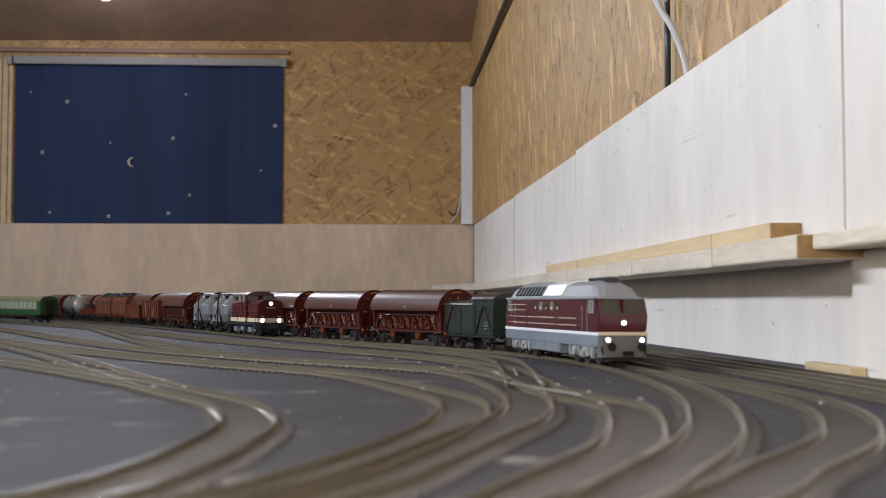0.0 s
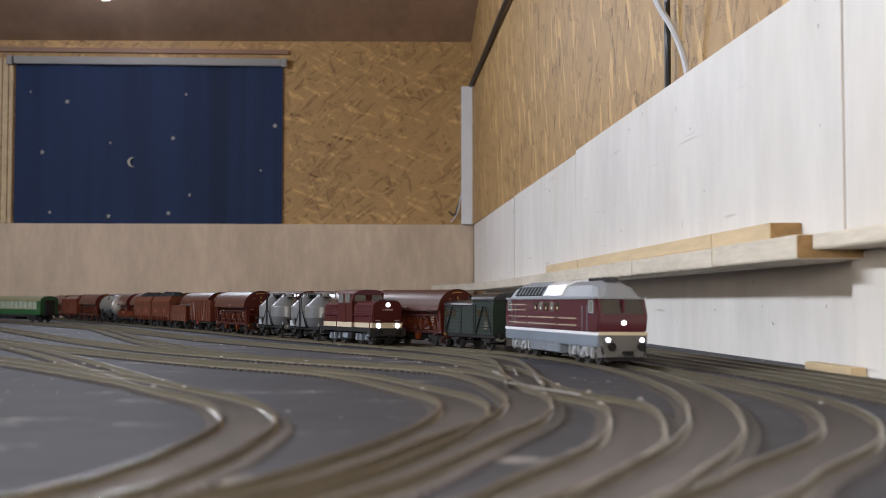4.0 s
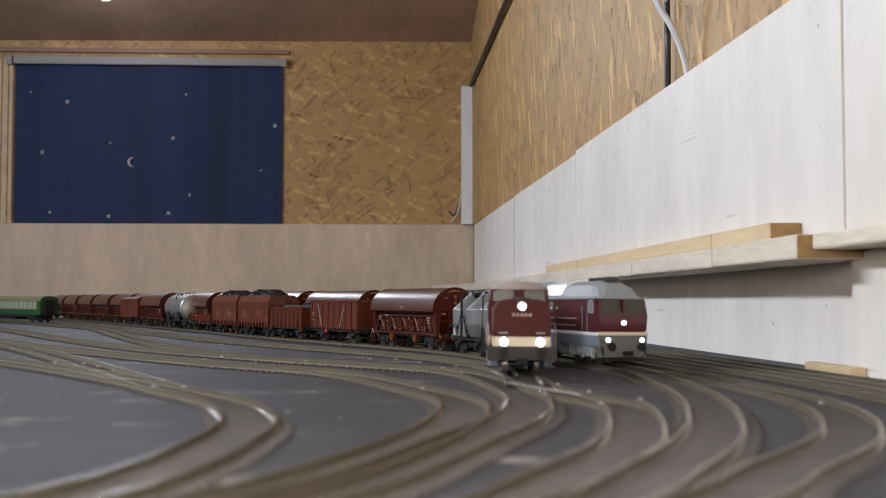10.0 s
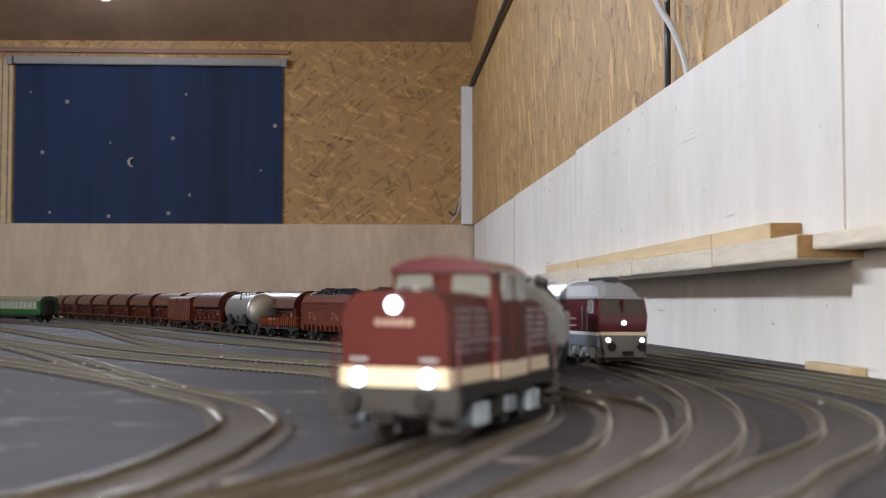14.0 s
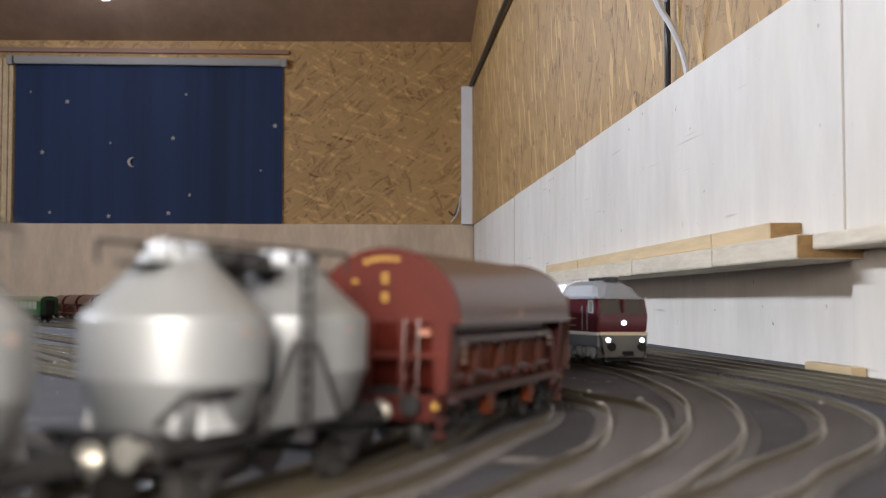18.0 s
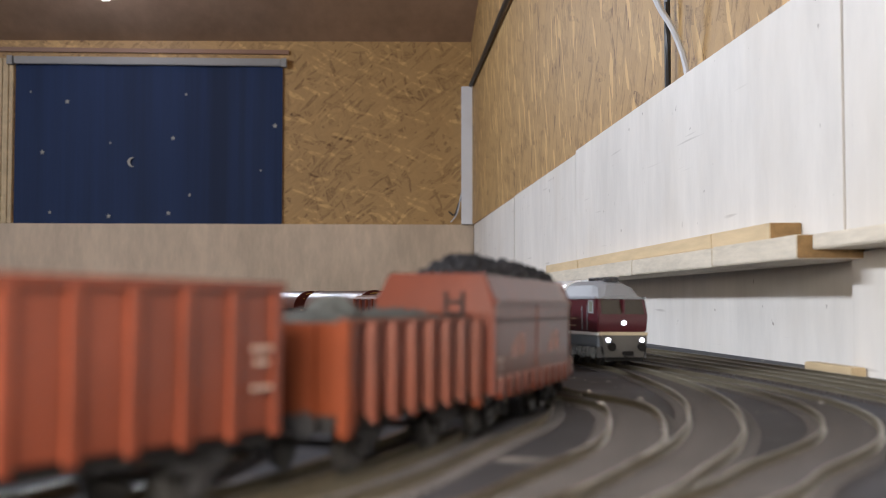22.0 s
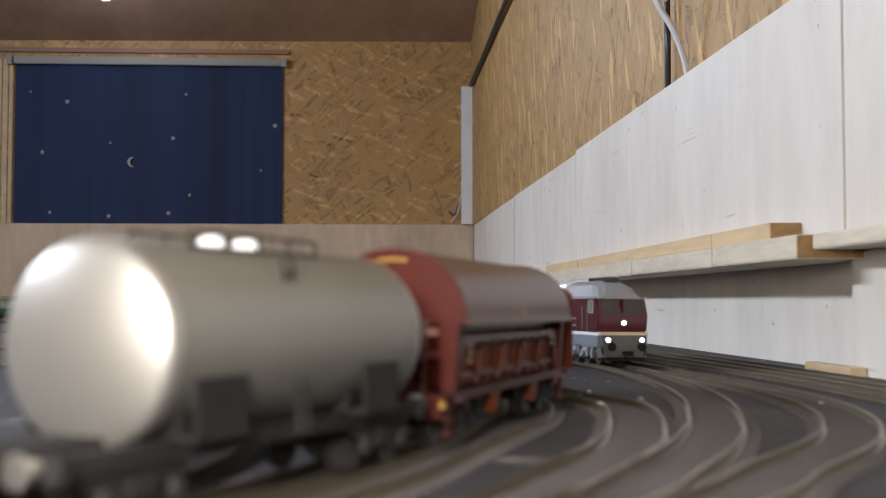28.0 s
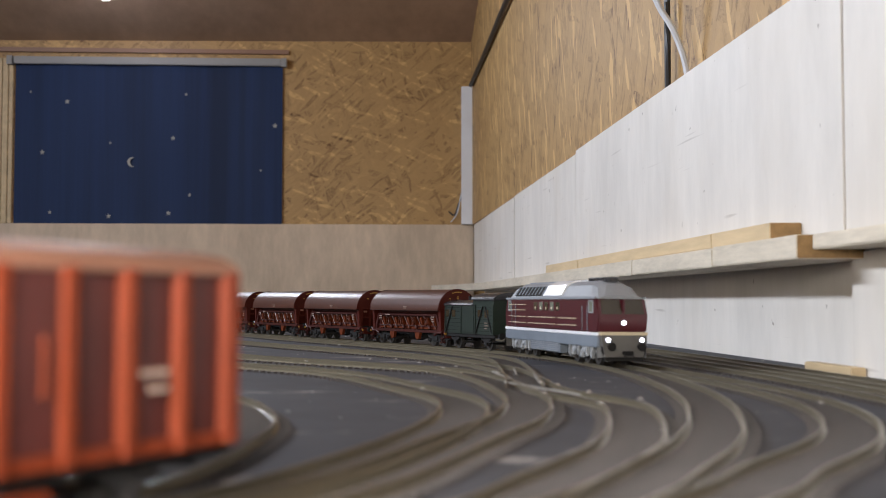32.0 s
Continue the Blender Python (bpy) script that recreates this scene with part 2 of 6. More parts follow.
VANGREEN = mat("dark_green_van_paint", (0.011, 0.020, 0.014), 0.45, vary=0.2, scale=90)
COACHGREEN = mat("bright_green_coach_paint", (0.010, 0.052, 0.015), 0.4, vary=0.1, scale=60)
CURTAIN = mat("pale_curtained_window", (0.17, 0.185, 0.10), 0.5, vary=0.1)
COACHROOF = mat("brown_green_roof", (0.1235, 0.1105, 0.0585), 0.55, vary=0.15, scale=60)
COAL = mat("coal_lumps", (0.0126, 0.0126, 0.0154), 0.55, vary=0.5, scale=300, bump=0.8)
GRAVEL = mat("grey_gravel", (0.0440, 0.0464, 0.0456), 0.8, vary=0.5, scale=300, bump=0.9)
HIGHBROWN = mat("high_wagon_brown", (0.088, 0.020, 0.0090), 0.5, vary=0.2, scale=70, bump=0.08, coat=0.45)
CHUTE = mat("dull_orange_brown_flap", (0.0669, 0.0160, 0.0065), 0.5, vary=0.25, scale=90, bump=0.1, coat=0.15)
YELLOW = mat("yellow_marking", (0.2600, 0.1430, 0.0097), 0.5, vary=0.05)
# dark tone for a painted shadow line along the coal wagon's waist
DARKOXIDE = mat("waist_shadow_tone", (0.036, 0.014, 0.012), 0.6, vary=0.3, scale=90)
COALBROWN = mat("coal_wagon_brown", (0.0846, 0.0175, 0.0068), 0.5, vary=0.2, scale=70, bump=0.08, coat=0.5)
WORN = mat("worn_marking", (0.22, 0.09, 0.055), 0.6, vary=0.2, scale=300)
CABGLASS = mat("pale_cab_glass", (0.14, 0.14, 0.13), 0.12, vary=0.12, scale=200, bump=0.0)
FRONTBEIGE = mat("weathered_buffer_beam", (0.0132, 0.0114, 0.0096), 0.7, vary=0.35, scale=160)
PRINT = mat("pale_lettering", (0.25, 0.18, 0.145), 0.6, vary=0.2, scale=400)
GLASS = mat("dark_window_glass", (0.042, 0.032, 0.020), 0.08, vary=0.1, bump=0.0)
PALEGLASS = mat("lit_window_glass", (0.16, 0.17, 0.14), 0.1, vary=0.1, bump=0.0)
SOLDER_GLINT = mat("solder_and_glint", (0.88, 0.86, 0.84), 0.2, 0.55, vary=0.05, bump=0.0)
LAMP = mat("headlight_glow", (1.0, 0.90, 0.97), 0.3, vary=0.0, bump=0.0, glow=10.0)
TUBE = mat("lamp_tube_glow", (1.0, 0.97, 0.94), 0.3, vary=0.0, bump=0.0, glow=9.0)
REDLAMP = mat("red_tail_disc", (0.5, 0.02, 0.015), 0.4, vary=0.05)

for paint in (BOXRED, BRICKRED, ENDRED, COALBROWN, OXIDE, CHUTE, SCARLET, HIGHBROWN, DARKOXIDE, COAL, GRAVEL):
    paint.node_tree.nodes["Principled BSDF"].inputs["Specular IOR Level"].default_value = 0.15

# ---- mesh helpers: sizes in millimetres, meshes in metres ----


def box(bm, x0, x1, y0, y1, z0, z1):
    v = [bm.verts.new((x, y, z)) for z in (z0, z1) for y in (y0, y1) for x in (x0, x1)]
    for f in ((0, 2, 3, 1), (4, 5, 7, 6), (0, 1, 5, 4), (2, 6, 7, 3), (0, 4, 6, 2), (1, 3, 7, 5)):
        bm.faces.new([v[i] for i in f])
    return bm


def prism(bm, outline, a, b, axis="x"):
    """An outline of (y, z) drawn along x from a to b, or of (x, z) along y."""
    def at(p, d):
        return (d, p[0], p[1]) if axis == "x" else (p[0], d, p[1]) if axis == "y" else (p[0], p[1], d)
    lo = [bm.verts.new(at(p, a)) for p in outline]
    hi = [bm.verts.new(at(p, b)) for p in outline]
    n = len(outline)
    bm.faces.new(lo[::-1])
    bm.faces.new(hi)
    for i in range(n):
        bm.faces.new((lo[i], lo[(i + 1) % n], hi[(i + 1) % n], hi[i]))
    return bm


def rod(bm, p, q, r, seg=8, r2=None):
    p, q = Vector(p), Vector(q)
    d = (q - p)
    turn = d.to_track_quat("Z", "Y").to_matrix()
    r2 = r if r2 is None else r2
    lo = [bm.verts.new(p + turn @ Vector((r * math.cos(k * math.tau / seg), r * math.sin(k * math.tau / seg), 0))) for k in range(seg)]
    hi = [bm.verts.new(q + turn @ Vector((r2 * math.cos(k * math.tau / seg), r2 * math.sin(k * math.tau / seg), 0))) for k in range(seg)]
    bm.faces.new(lo[::-1])
    bm.faces.new(hi)
    for k in range(seg):
        bm.faces.new((lo[k], lo[(k + 1) % seg], hi[(k + 1) % seg], hi[k]))
    return bm


def lathe(bm, rings, seg=24, axis="z", c=(0, 0, 0)):
    """Rings of (radius, height) turned about an axis through c."""
    loops = []
    for r, h in rings:
        loop = []
        for k in range(seg):
            a = k * math.tau / seg
            u, w = r * math.cos(a), r * math.sin(a)
            loop.append(bm.verts.new((c[0] + u, c[1] + w, c[2] + h) if axis == "z" else (c[0] + h, c[1] + u, c[2] + w)))
        loops.append(loop)
    for a, b in zip(loops, loops[1:]):
        for k in range(seg):
            bm.faces.new((a[k], a[(k + 1) % seg], b[(k + 1) % seg], b[k]))
    bm.faces.new(loops[0][::-1])
    bm.faces.new(loops[-1])
    return bm


def part(name, bm, material, parent=None, label="", bevel=0.0, smooth=False, unit=0.001):
    if bevel:
        bmesh.ops.bevel(bm, geom=list(bm.edges), offset=bevel, segments=2, affect="EDGES", clamp_overlap=True)
    bmesh.ops.scale(bm, vec=(unit, unit, unit), verts=bm.verts)
    bmesh.ops.recalc_face_normals(bm, faces=bm.faces)
    me = bpy.data.meshes.new(name)
    bm.to_mesh(me)
    bm.free()
    me.materials.append(material)
    if smooth:
        me.polygons.foreach_set("use_smooth", [True] * len(me.polygons))
        me.set_sharp_from_angle(angle=radians(38))
    ob = new(name, me)
    ob.parent = parent
    if label:
        tagged(ob, label)
    return ob


def again(ob, m, parent=None):
    """The same mesh once more, as an object of its own."""
    c = ob.copy()
    scene.collection.objects.link(c)
    c.parent = parent or ob.parent
    c.matrix_basis = m
    return c


def B():
    return bmesh.new()


def thing(name, label, category, group="", kind=""):
    ob = new(name)
    ob.empty_display_size = 0.02
    return tagged(ob, label, category, group, kind)


# ---- the lines on the table ----
TABLE_TILT = pose(0, 0, 0, -0.22, 0.58, 0)
RAIL_TOP = 0.005


class Line:
    """A smooth line through a few points (mm), by length along it (m)."""

    def __init__(self, points):
        p = np.array(points, float) / 1000
        p = np.vstack([2 * p[0] - p[1], p, 2 * p[-1] - p[-2]])
        out = []
        for i in range(1, len(p) - 2):
            a, b, c, d = p[i - 1:i + 3]
            for t in np.linspace(0, 1, 24, endpoint=False):
                out.append(0.5 * (2 * b + (c - a) * t + (2 * a - 5 * b + 4 * c - d) * t * t + (3 * b - a - 3 * c + d) * t ** 3))
        out.append(p[-2])
        q = np.array(out)
        for _ in range(60):
            q[1:-1] = 0.25 * q[:-2] + 0.5 * q[1:-1] + 0.25 * q[2:]
        self.p = q
        self.s = np.concatenate([[0], np.cumsum(np.linalg.norm(np.diff(q, axis=0), axis=1))])
        self.end = float(self.s[-1])

    def at(self, s):
        return np.array([np.interp(s, self.s, self.p[:, 0]), np.interp(s, self.s, self.p[:, 1])])

    def near(self, x, y):
        return float(self.s[np.argmin(np.hypot(self.p[:, 0] - x / 1000, self.p[:, 1] - y / 1000))])

    def seat(self, front, length):
        """The pose of a vehicle of that length whose front end stands at that length along the line."""
        a, b = self.at(front - 0.18 * length), self.at(front - 0.82 * length)
        c, d = (a + b) / 2, a - b
        return TABLE_TILT @ pose(c[0], c[1], RAIL_TOP, 0, 0, math.degrees(math.atan2(d[1], d[0])))


def run_out(x, y, heading, radius, length, step=40):
    """Points of an arc that goes on from a place (mm) with a heading (degrees from the view's way back)."""
    pts = []
    for _ in range(int(length / step)):
        x += step * math.sin(radians(heading))
        y -= step * math.cos(radians(heading))
        heading -= math.degrees(step / radius)
        pts.append((x, y))
    return pts


FREIGHT = Line([(-1190, 3080), (-1030, 2812), (-881, 2568), (-735, 2324), (-590, 2080), (-456, 1829), (-327, 1576), (-202, 1321), (-134, 1197), (-62, 1074), (-27, 1012), (4, 948), (28, 882),
                (42, 812), (44, 741), (43, 670), (41, 599), (38, 528), (32, 458), (17, 389), (-6, 323), (-30, 258), (-59, 195), (-91, 133)] + run_out(-91, 133, -28, 620, 1700))
EXPRESS = Line([(-960, 2805), (-808, 2518), (-447, 1835), (-226, 1428), (-69, 1161), (12, 1030), (62, 925), (96, 815), (111, 707), (114, 633), (113, 560), (110, 510), (104, 455), (94, 402), (85, 363), (69, 312), (53, 275), (43, 250), (33, 230), (5, 180), (-35, 115)])
LINES = [
    Line([(-900, 2300), (-700, 1980), (-392, 1482), (-273, 1256), (-175, 1090), (-85, 956), (-36, 884), (6, 804), (30, 720), (40, 660), (43, 600), (45, 540), (52, 498), (63, 470), (69, 442), (66, 400), (58, 350), (50, 316), (37, 281), (29, 261), (21, 242), (12, 218), (-12, 175), (-50, 110)]),
    Line([(-800, 1940), (-608, 1595), (-402, 1210), (-280, 1000), (-213, 905), (-129, 808), (-65, 745), (-28, 710), (-3, 684), (13, 648), (26, 580), (34, 490), (33, 445), (25, 390), (10, 340), (0, 306), (-12, 263), (-23, 235), (-55, 170), (-95, 95)]),
    Line([(-560, 1310), (-414, 1087), (-337, 975), (-260, 870), (-185, 775), (-125, 707), (-86, 672), (-47, 618), (-15, 530), (2, 481), (8, 438), (5, 385), (-6, 325), (-20, 275), (-30, 246), (-40, 223), (-70, 165), (-110, 95)]),
    Line([(-560, 1120), (-400, 900), (-260, 712), (-199, 630), (-140, 545), (-117, 503), (-93, 465), (-77, 430), (-64, 383), (-60, 354), (-60, 320), (-61, 286), (-65, 252), (-71, 226), (-90, 180), (-120, 125)]),
    Line([(40, 1150), (98, 890), (124, 740), (142, 610), (150, 520), (148, 450), (135, 385), (117, 337), (98, 302), (81, 275), (70, 253), (59, 234), (25, 190), (-20, 130)]),
    Line([(60, 1330), (130, 1020), (156, 879), (174, 756), (188, 622), (194, 507), (190, 400), (175, 300), (150, 200)]),
    Line([(100, 1500), (150, 1220), (182, 1010), (204, 810), (217, 668), (224, 560), (226, 450), (212, 320)]),
    Line([(-1180, 2520), (-817, 2150), (-680, 2010), (-560, 1850), (-450, 1650), (-360, 1450), (-273, 1256)]),
    Line([(-640, 1450), (-392, 1028), (-302, 870), (-227, 725), (-172, 612), (-130, 528)]),
    Line([(-693, 2082), (-524, 1728), (-365, 1320), (-277, 1098), (-220, 977), (-171, 869), (-129, 808)]),
]

# ---- the room ----


def wall_x(y):
    """The face of the upper boards on the right wall."""
    return 0.289 - 0.07 * y


def far_y(x):
    """The face of the board along the far wall."""
    return 3.0 + 0.05 * (x - 0.079)


def slab(name, outline, z0, z1, material, parent=None, label="", bevel=0.0):
    """A board by its outline from above, in metres."""
    return part(name, prism(B(), outline, z0, z1, "z"), material, parent, label, bevel, unit=1.0)


def right_board(name, y0, y1, off, thick, z0, z1, material, parent=None, label="", bevel=0.0):
    return slab(name, [(wall_x(y0) + off, y0), (wall_x(y1) + off, y1), (wall_x(y1) + off + thick, y1), (wall_x(y0) + off + thick, y0)], z0, z1, material, parent, label, bevel)


def structure(ob, label, category="wall"):
    return tagged(ob, label, category, kind="structure")


def tall(x, y):
    """The underside of the sloping ceiling."""
    return EYE + 0.650 + 0.026 * (x + 1.148) + 0.38 * (3.0 - max(y, 1.5))


LEFT, REAR = -1.95, -1.35
structure(slab("wall_far", [(LEFT, far_y(LEFT) + 0.010), (0.40, far_y(0.40) + 0.010), (0.40, 3.2), (LEFT, 3.2)], -0.10, 1.0, OSB_BACK), "golden brown strand board far wall")
structure(slab("wall_right", [(0.072 + 0.08 * 4.4, -1.4), (0.072, 3.03), (0.20, 3.03), (0.072 + 0.08 * 4.4 + 0.1, -1.4)], EYE + 0.1972, 1.6, OSB_SIDE), "golden strand board wall above pale boards")
structure(right_board("wall_right_lower", -1.4, 3.02, 0.030, 0.02, -0.10, EYE + 0.06, PALE), "pale plywood wall under the ledge")
structure(slab("wall_left", [(LEFT - 0.1, -1.4), (LEFT, -1.4), (LEFT, 3.2), (LEFT - 0.1, 3.2)], -0.10, 1.6, OSB_SIDE), "strand board side wall")
structure(slab("wall_rear", [(LEFT, REAR - 0.1), (0.6, REAR - 0.1), (0.6, REAR), (LEFT, REAR)], -0.10, 1.6, OSB_BACK), "strand board rear wall")
bm = B()
cols = []
for y in (3.2, 1.5, -1.45):
    row = []
    for x in (LEFT - 0.1, 0.6):
        z = tall(x, y) if y < 3.1 else EYE + 0.650 + 0.026 * (x + 1.148) + 0.38 * (3.0 - y)
        row += [bm.verts.new((x, y, z)), bm.verts.new((x, y, z + 0.03))]
    cols.append(row)
for a, b in zip(cols, cols[1:]):
    bm.faces.new((a[0], a[2], b[2], b[0]))
    bm.faces.new((a[1], b[1], b[3], a[3]))
    bm.faces.new((a[0], b[0], b[1], a[1]))
    bm.faces.new((a[2], a[3], b[3], b[2]))
structure(part("ceiling", bm, CHIP, unit=1.0), "sloping brown chipboard ceiling", "ceiling")
structure(slab("trim", [(-1.3, far_y(-1.3) + 0.0), (-0.40, far_y(-0.40) + 0.0), (-0.40, far_y(-0.40) + 0.010), (-1.3, far_y(-1.3) + 0.010)], EYE + 0.639, EYE + 0.650,
               mat("reddish_wood", (0.26, 0.14, 0.085), 0.5, vary=0.12, scale=30, stretch=(0.2, 1, 1))), "narrow reddish wooden trim under the ceiling", "trim")

# boards along the far wall
for x0, x1 in ((-1.90, 0.0795),):
    tagged(slab("back_board", [(x0, far_y(x0)), (x1, far_y(x1)), (x1, far_y(x1) + 0.008), (x0, far_y(x0) + 0.008)], -0.06, EYE + 0.1977, PLY, bevel=0.0006),
           "tan birch plywood board along the far wall", "board", "far wall boards")

# unseen backing, added so that the joints look shaded
structure(right_board("wall_right_backing", -1.3, 3.0, 0.0090, 0.02, EYE + 0.035, EYE + 0.1955, SEAMSHADE), "near-black backing added behind the pale boards as shade in their joints")

# pale boards along the right wall: far edge, near edge, top
for y0, y1, top in ((2.985, 2.203, 0.1975), (2.190, 1.5625, 0.1990), (1.5610, 0.6935, 0.2035), (0.6905, -0.55, 0.2080)):
    tagged(right_board("backdrop_board", y1, y0, 0.0, 0.008, EYE + 0.0402, EYE + top, PALE, bevel=0.0005),
           "pale whitish plywood backdrop board on the right wall", "board", "right wall boards")

# strip that fills the joint with painted shade
tagged(right_board("seam_strip", 0.6907, 0.6933, 0.0015, 0.0065, EYE + 0.0402, EYE + 0.2034, SEAMSHADE), "dark strip added as shade in the joint between two pale boards", "strip")

# the ledge under them: planks end to end, a lath on top
for y0, y1, out, z0, z1 in ((0.695, 0.8625, 0.028, 0.0254, 0.0400), (0.8655, 1.1215, 0.0275, 0.0252, 0.0394), (1.1250, 2.35, 0.0270, 0.0250, 0.0398)):
    plank = tagged(right_board("ledge_plank", y0, y1, -out, out + 0.029, EYE + z0, EYE + z1, PLANK, bevel=0.0008), "rough pale pine plank of the wall ledge", "plank", "ledge planks")
    near_plank = plank if y0 < 0.7 else near_plank
tagged(right_board("ledge_plank", -0.4, 0.694, -0.019, 0.048, EYE + 0.0309, EYE + 0.0400, PLANK, bevel=0.0008), "thin pale plank of the wall ledge, set back", "plank", "ledge planks")
right_board("end_face", 0.6943, 0.6952, -0.0275, 0.05, EYE + 0.0258, EYE + 0.0396, ENDGRAIN, near_plank, "dark sawn end")
for y0, y1 in ((0.760, 0.8872), (0.8884, 1.435), (1.441, 1.688)):
    lath = tagged(right_board("lath", y0, y1, -0.021, 0.0208, EYE + 0.0402, EYE + 0.0515, PINE, bevel=0.0006), "yellowish pine lath lying on the wall ledge", "lath", "ledge laths")
    if y0 < 0.8:
        right_board("end_face", 0.7590, 0.7599, -0.0206, 0.020, EYE + 0.0405, EYE + 0.0512, ENDGRAIN, lath, "dark sawn end")

# the ledge bends round the far corner
bm = B()
pts = [(wall_x(2.35) - 0.027, 2.35)]
for k in range(1, 9):
    a = k / 8
    pts.append((wall_x(2.35 + 0.6 * a) - 0.027 - 0.085 * a ** 2.4, 2.35 + 0.6 * a))
prism(bm, pts + [(0.12, 2.95), (0.15, 2.35)], EYE + 0.0250, EYE + 0.0398, "z")
tagged(part("ledge_corner", bm, PLANK, unit=1.0), "curved plywood ledge piece in the corner", "ledge")

# batten and block at the near end of the ledge
tagged(right_board("wall_batten", 0.30, 0.712, 0.012, 0.0178, -0.05, EYE + 0.0305, PALE, bevel=0.0008), "pale upright board under the ledge", "board")
tagged(right_board("floor_lath", 0.692, 0.765, 0.0025, 0.0090, -0.0062, 0.0018, PINE, bevel=0.0006), "short pine lath at the foot of the wall", "lath")

tagged(right_board("seam_strip", 0.7125, 0.7155, 0.0283, 0.0015, -0.05, EYE + 0.0250, ENDGRAIN), "narrow rust-brown strip beside the upright board", "strip")

# white corner post
bm = B()
box(bm, 0.0475, 0.0830, far_y(0.06) - 0.014, far_y(0.06) + 0.009, EYE + 0.198, EYE + 0.557)
tagged(part("corner_post", bm, WHITE, bevel=0.001, unit=1.0), "white painted batten standing in the far corner", "post")


def cable(name, points, r, material, label):
    bm = B()
    pts = [Vector(p) for p in points]
    dense = []
    for i in range(len(pts) - 1):
        a, b, c, d = pts[max(i - 1, 0)], pts[i], pts[i + 1], pts[min(i + 2, len(pts) - 1)]
        for t in (0, 0.25, 0.5, 0.75):
            dense.append(0.5 * (2 * b + (c - a) * t + (2 * a - 5 * b + 4 * c - d) * t * t + (3 * b - a - 3 * c + d) * t ** 3))
    dense.append(pts[-1])
    rings = []
    for i, p in enumerate(dense):
        d = dense[min(i + 1, len(dense) - 1)] - dense[max(i - 1, 0)]
        turn = d.to_track_quat("Z", "Y").to_matrix()
        rings.append([bm.verts.new(p + turn @ Vector((r * math.cos(k * math.tau / 8), r * math.sin(k * math.tau / 8), 0))) for k in range(8)])
    for a, b in zip(rings, rings[1:]):
        for k in range(8):
            bm.faces.new((a[k], a[(k + 1) % 8], b[(k + 1) % 8], b[k]))
    bm.faces.new(rings[0][::-1])
    bm.faces.new(rings[-1])
    return tagged(part(name, bm, material, smooth=True, unit=1.0), label, "cable")


cable("black_pipe", [(0.072, 2.955, EYE + 0.555), (0.098, 2.62, EYE + 0.570), (0.124, 2.26, EYE + 0.588), (0.170, 1.70, EYE + 0.61)], 0.006, RUBBER, "black cable conduit running along the side wall")
cable("black_cable", [(0.2165, 1.108, EYE + 0.194), (0.2165, 1.107, EYE + 0.25), (0.2162, 1.107, EYE + 0.33), (0.2165, 1.108, EYE + 0.42)], 0.0031, RUBBER, "thick black cable hanging down behind the boards")
cable("grey_cable", [(0.2215, 1.040, EYE + 0.2030), (0.2175, 1.042, EYE + 0.224), (0.2090, 1.048, EYE + 0.250), (0.2000, 1.060, EYE + 0.272), (0.1900, 1.075, EYE + 0.31), (0.185, 1.08, EYE + 0.36)], 0.0031, CABLE, "pale grey cable bending down behind the boards")
cable("corner_wire", [(0.015, far_y(0.02) + 0.004, EYE + 0.232), (0.030, far_y(0.02) - 0.003, EYE + 0.222), (0.040, far_y(0.02) - 0.004, EYE + 0.250), (0.052, far_y(0.02) - 0.003, EYE + 0.275)], 0.0020, RUBBER, "thin dark wire beside the corner post")
cable("corner_wire", [(0.020, far_y(0.02) + 0.004, EYE + 0.205), (0.036, far_y(0.02) - 0.004, EYE + 0.225), (0.044, far_y(0.02) - 0.005, EYE + 0.262), (0.050, far_y(0.02) - 0.003, EYE + 0.285)], 0.0016, CABLE, "thin grey wire beside the corner post")

# window behind the blind: wooden frame strips, cassette, cloth, printed stars
for x0, x1 in ((-1.150, -1.128), (-1.126, -1.112), (-1.110, -1.100)):
    tagged(slab("window_trim", [(x0, far_y(x0) + 0.000), (x1, far_y(x1) + 0.000), (x1, far_y(x1) + 0.0098), (x0, far_y(x0) + 0.0098)], EYE + 0.1985, EYE + 0.622, PINE, bevel=0.001),
           "brown wooden window surround strip", "trim", "window surround")
blind = thing("roller_blind", "dark blue roller blind printed with stars and a moon", "roller blind")
bx0, bx1 = -1.096, -0.415
bm = B()
prism(bm, [(bx0 + (bx1 - bx0) * k / 40, far_y(bx0 + (bx1 - bx0) * k / 40) + 0.0045 + 0.0030 * math.sin(k * 0.43 + 1.2)) for k in range(41)]
      + [(bx1 - (bx1 - bx0) * k / 40, far_y(bx1 - (bx1 - bx0) * k / 40) + 0.0052 + 0.0030 * math.sin((40 - k) * 0.43 + 1.2)) for k in range(41)], EYE + 0.17, EYE + 0.612, "z")
part("cloth", bm, BLUE, blind, "dark blue printed cloth", unit=1.0, smooth=True)
bm = B()
prism(bm, [(bx0, far_y(bx0) - 0.012), (bx1 - 0.003, far_y(bx1) - 0.012), (bx1 - 0.003, far_y(bx1) + 0.003), (bx0, far_y(bx0) + 0.003)], EYE + 0.606, EYE + 0.625, "z")
part("cassette", bm, ALU, blind, "pale aluminium head rail", bevel=0.002, unit=1.0)
for x in (bx0 - 0.010, bx1 + 0.004):
    bm = B()
    box(bm, x - 0.007, x + 0.007, far_y(x) - 0.013, far_y(x) + 0.004, EYE + 0.604, EYE + 0.626)
    rod(bm, (x, far_y(x) - 0.014, EYE + 0.615), (x, far_y(x) - 0.010, EYE + 0.615), 0.006, 10)
    part("bracket", bm, ALU, blind, "small metal bracket", unit=1.0)


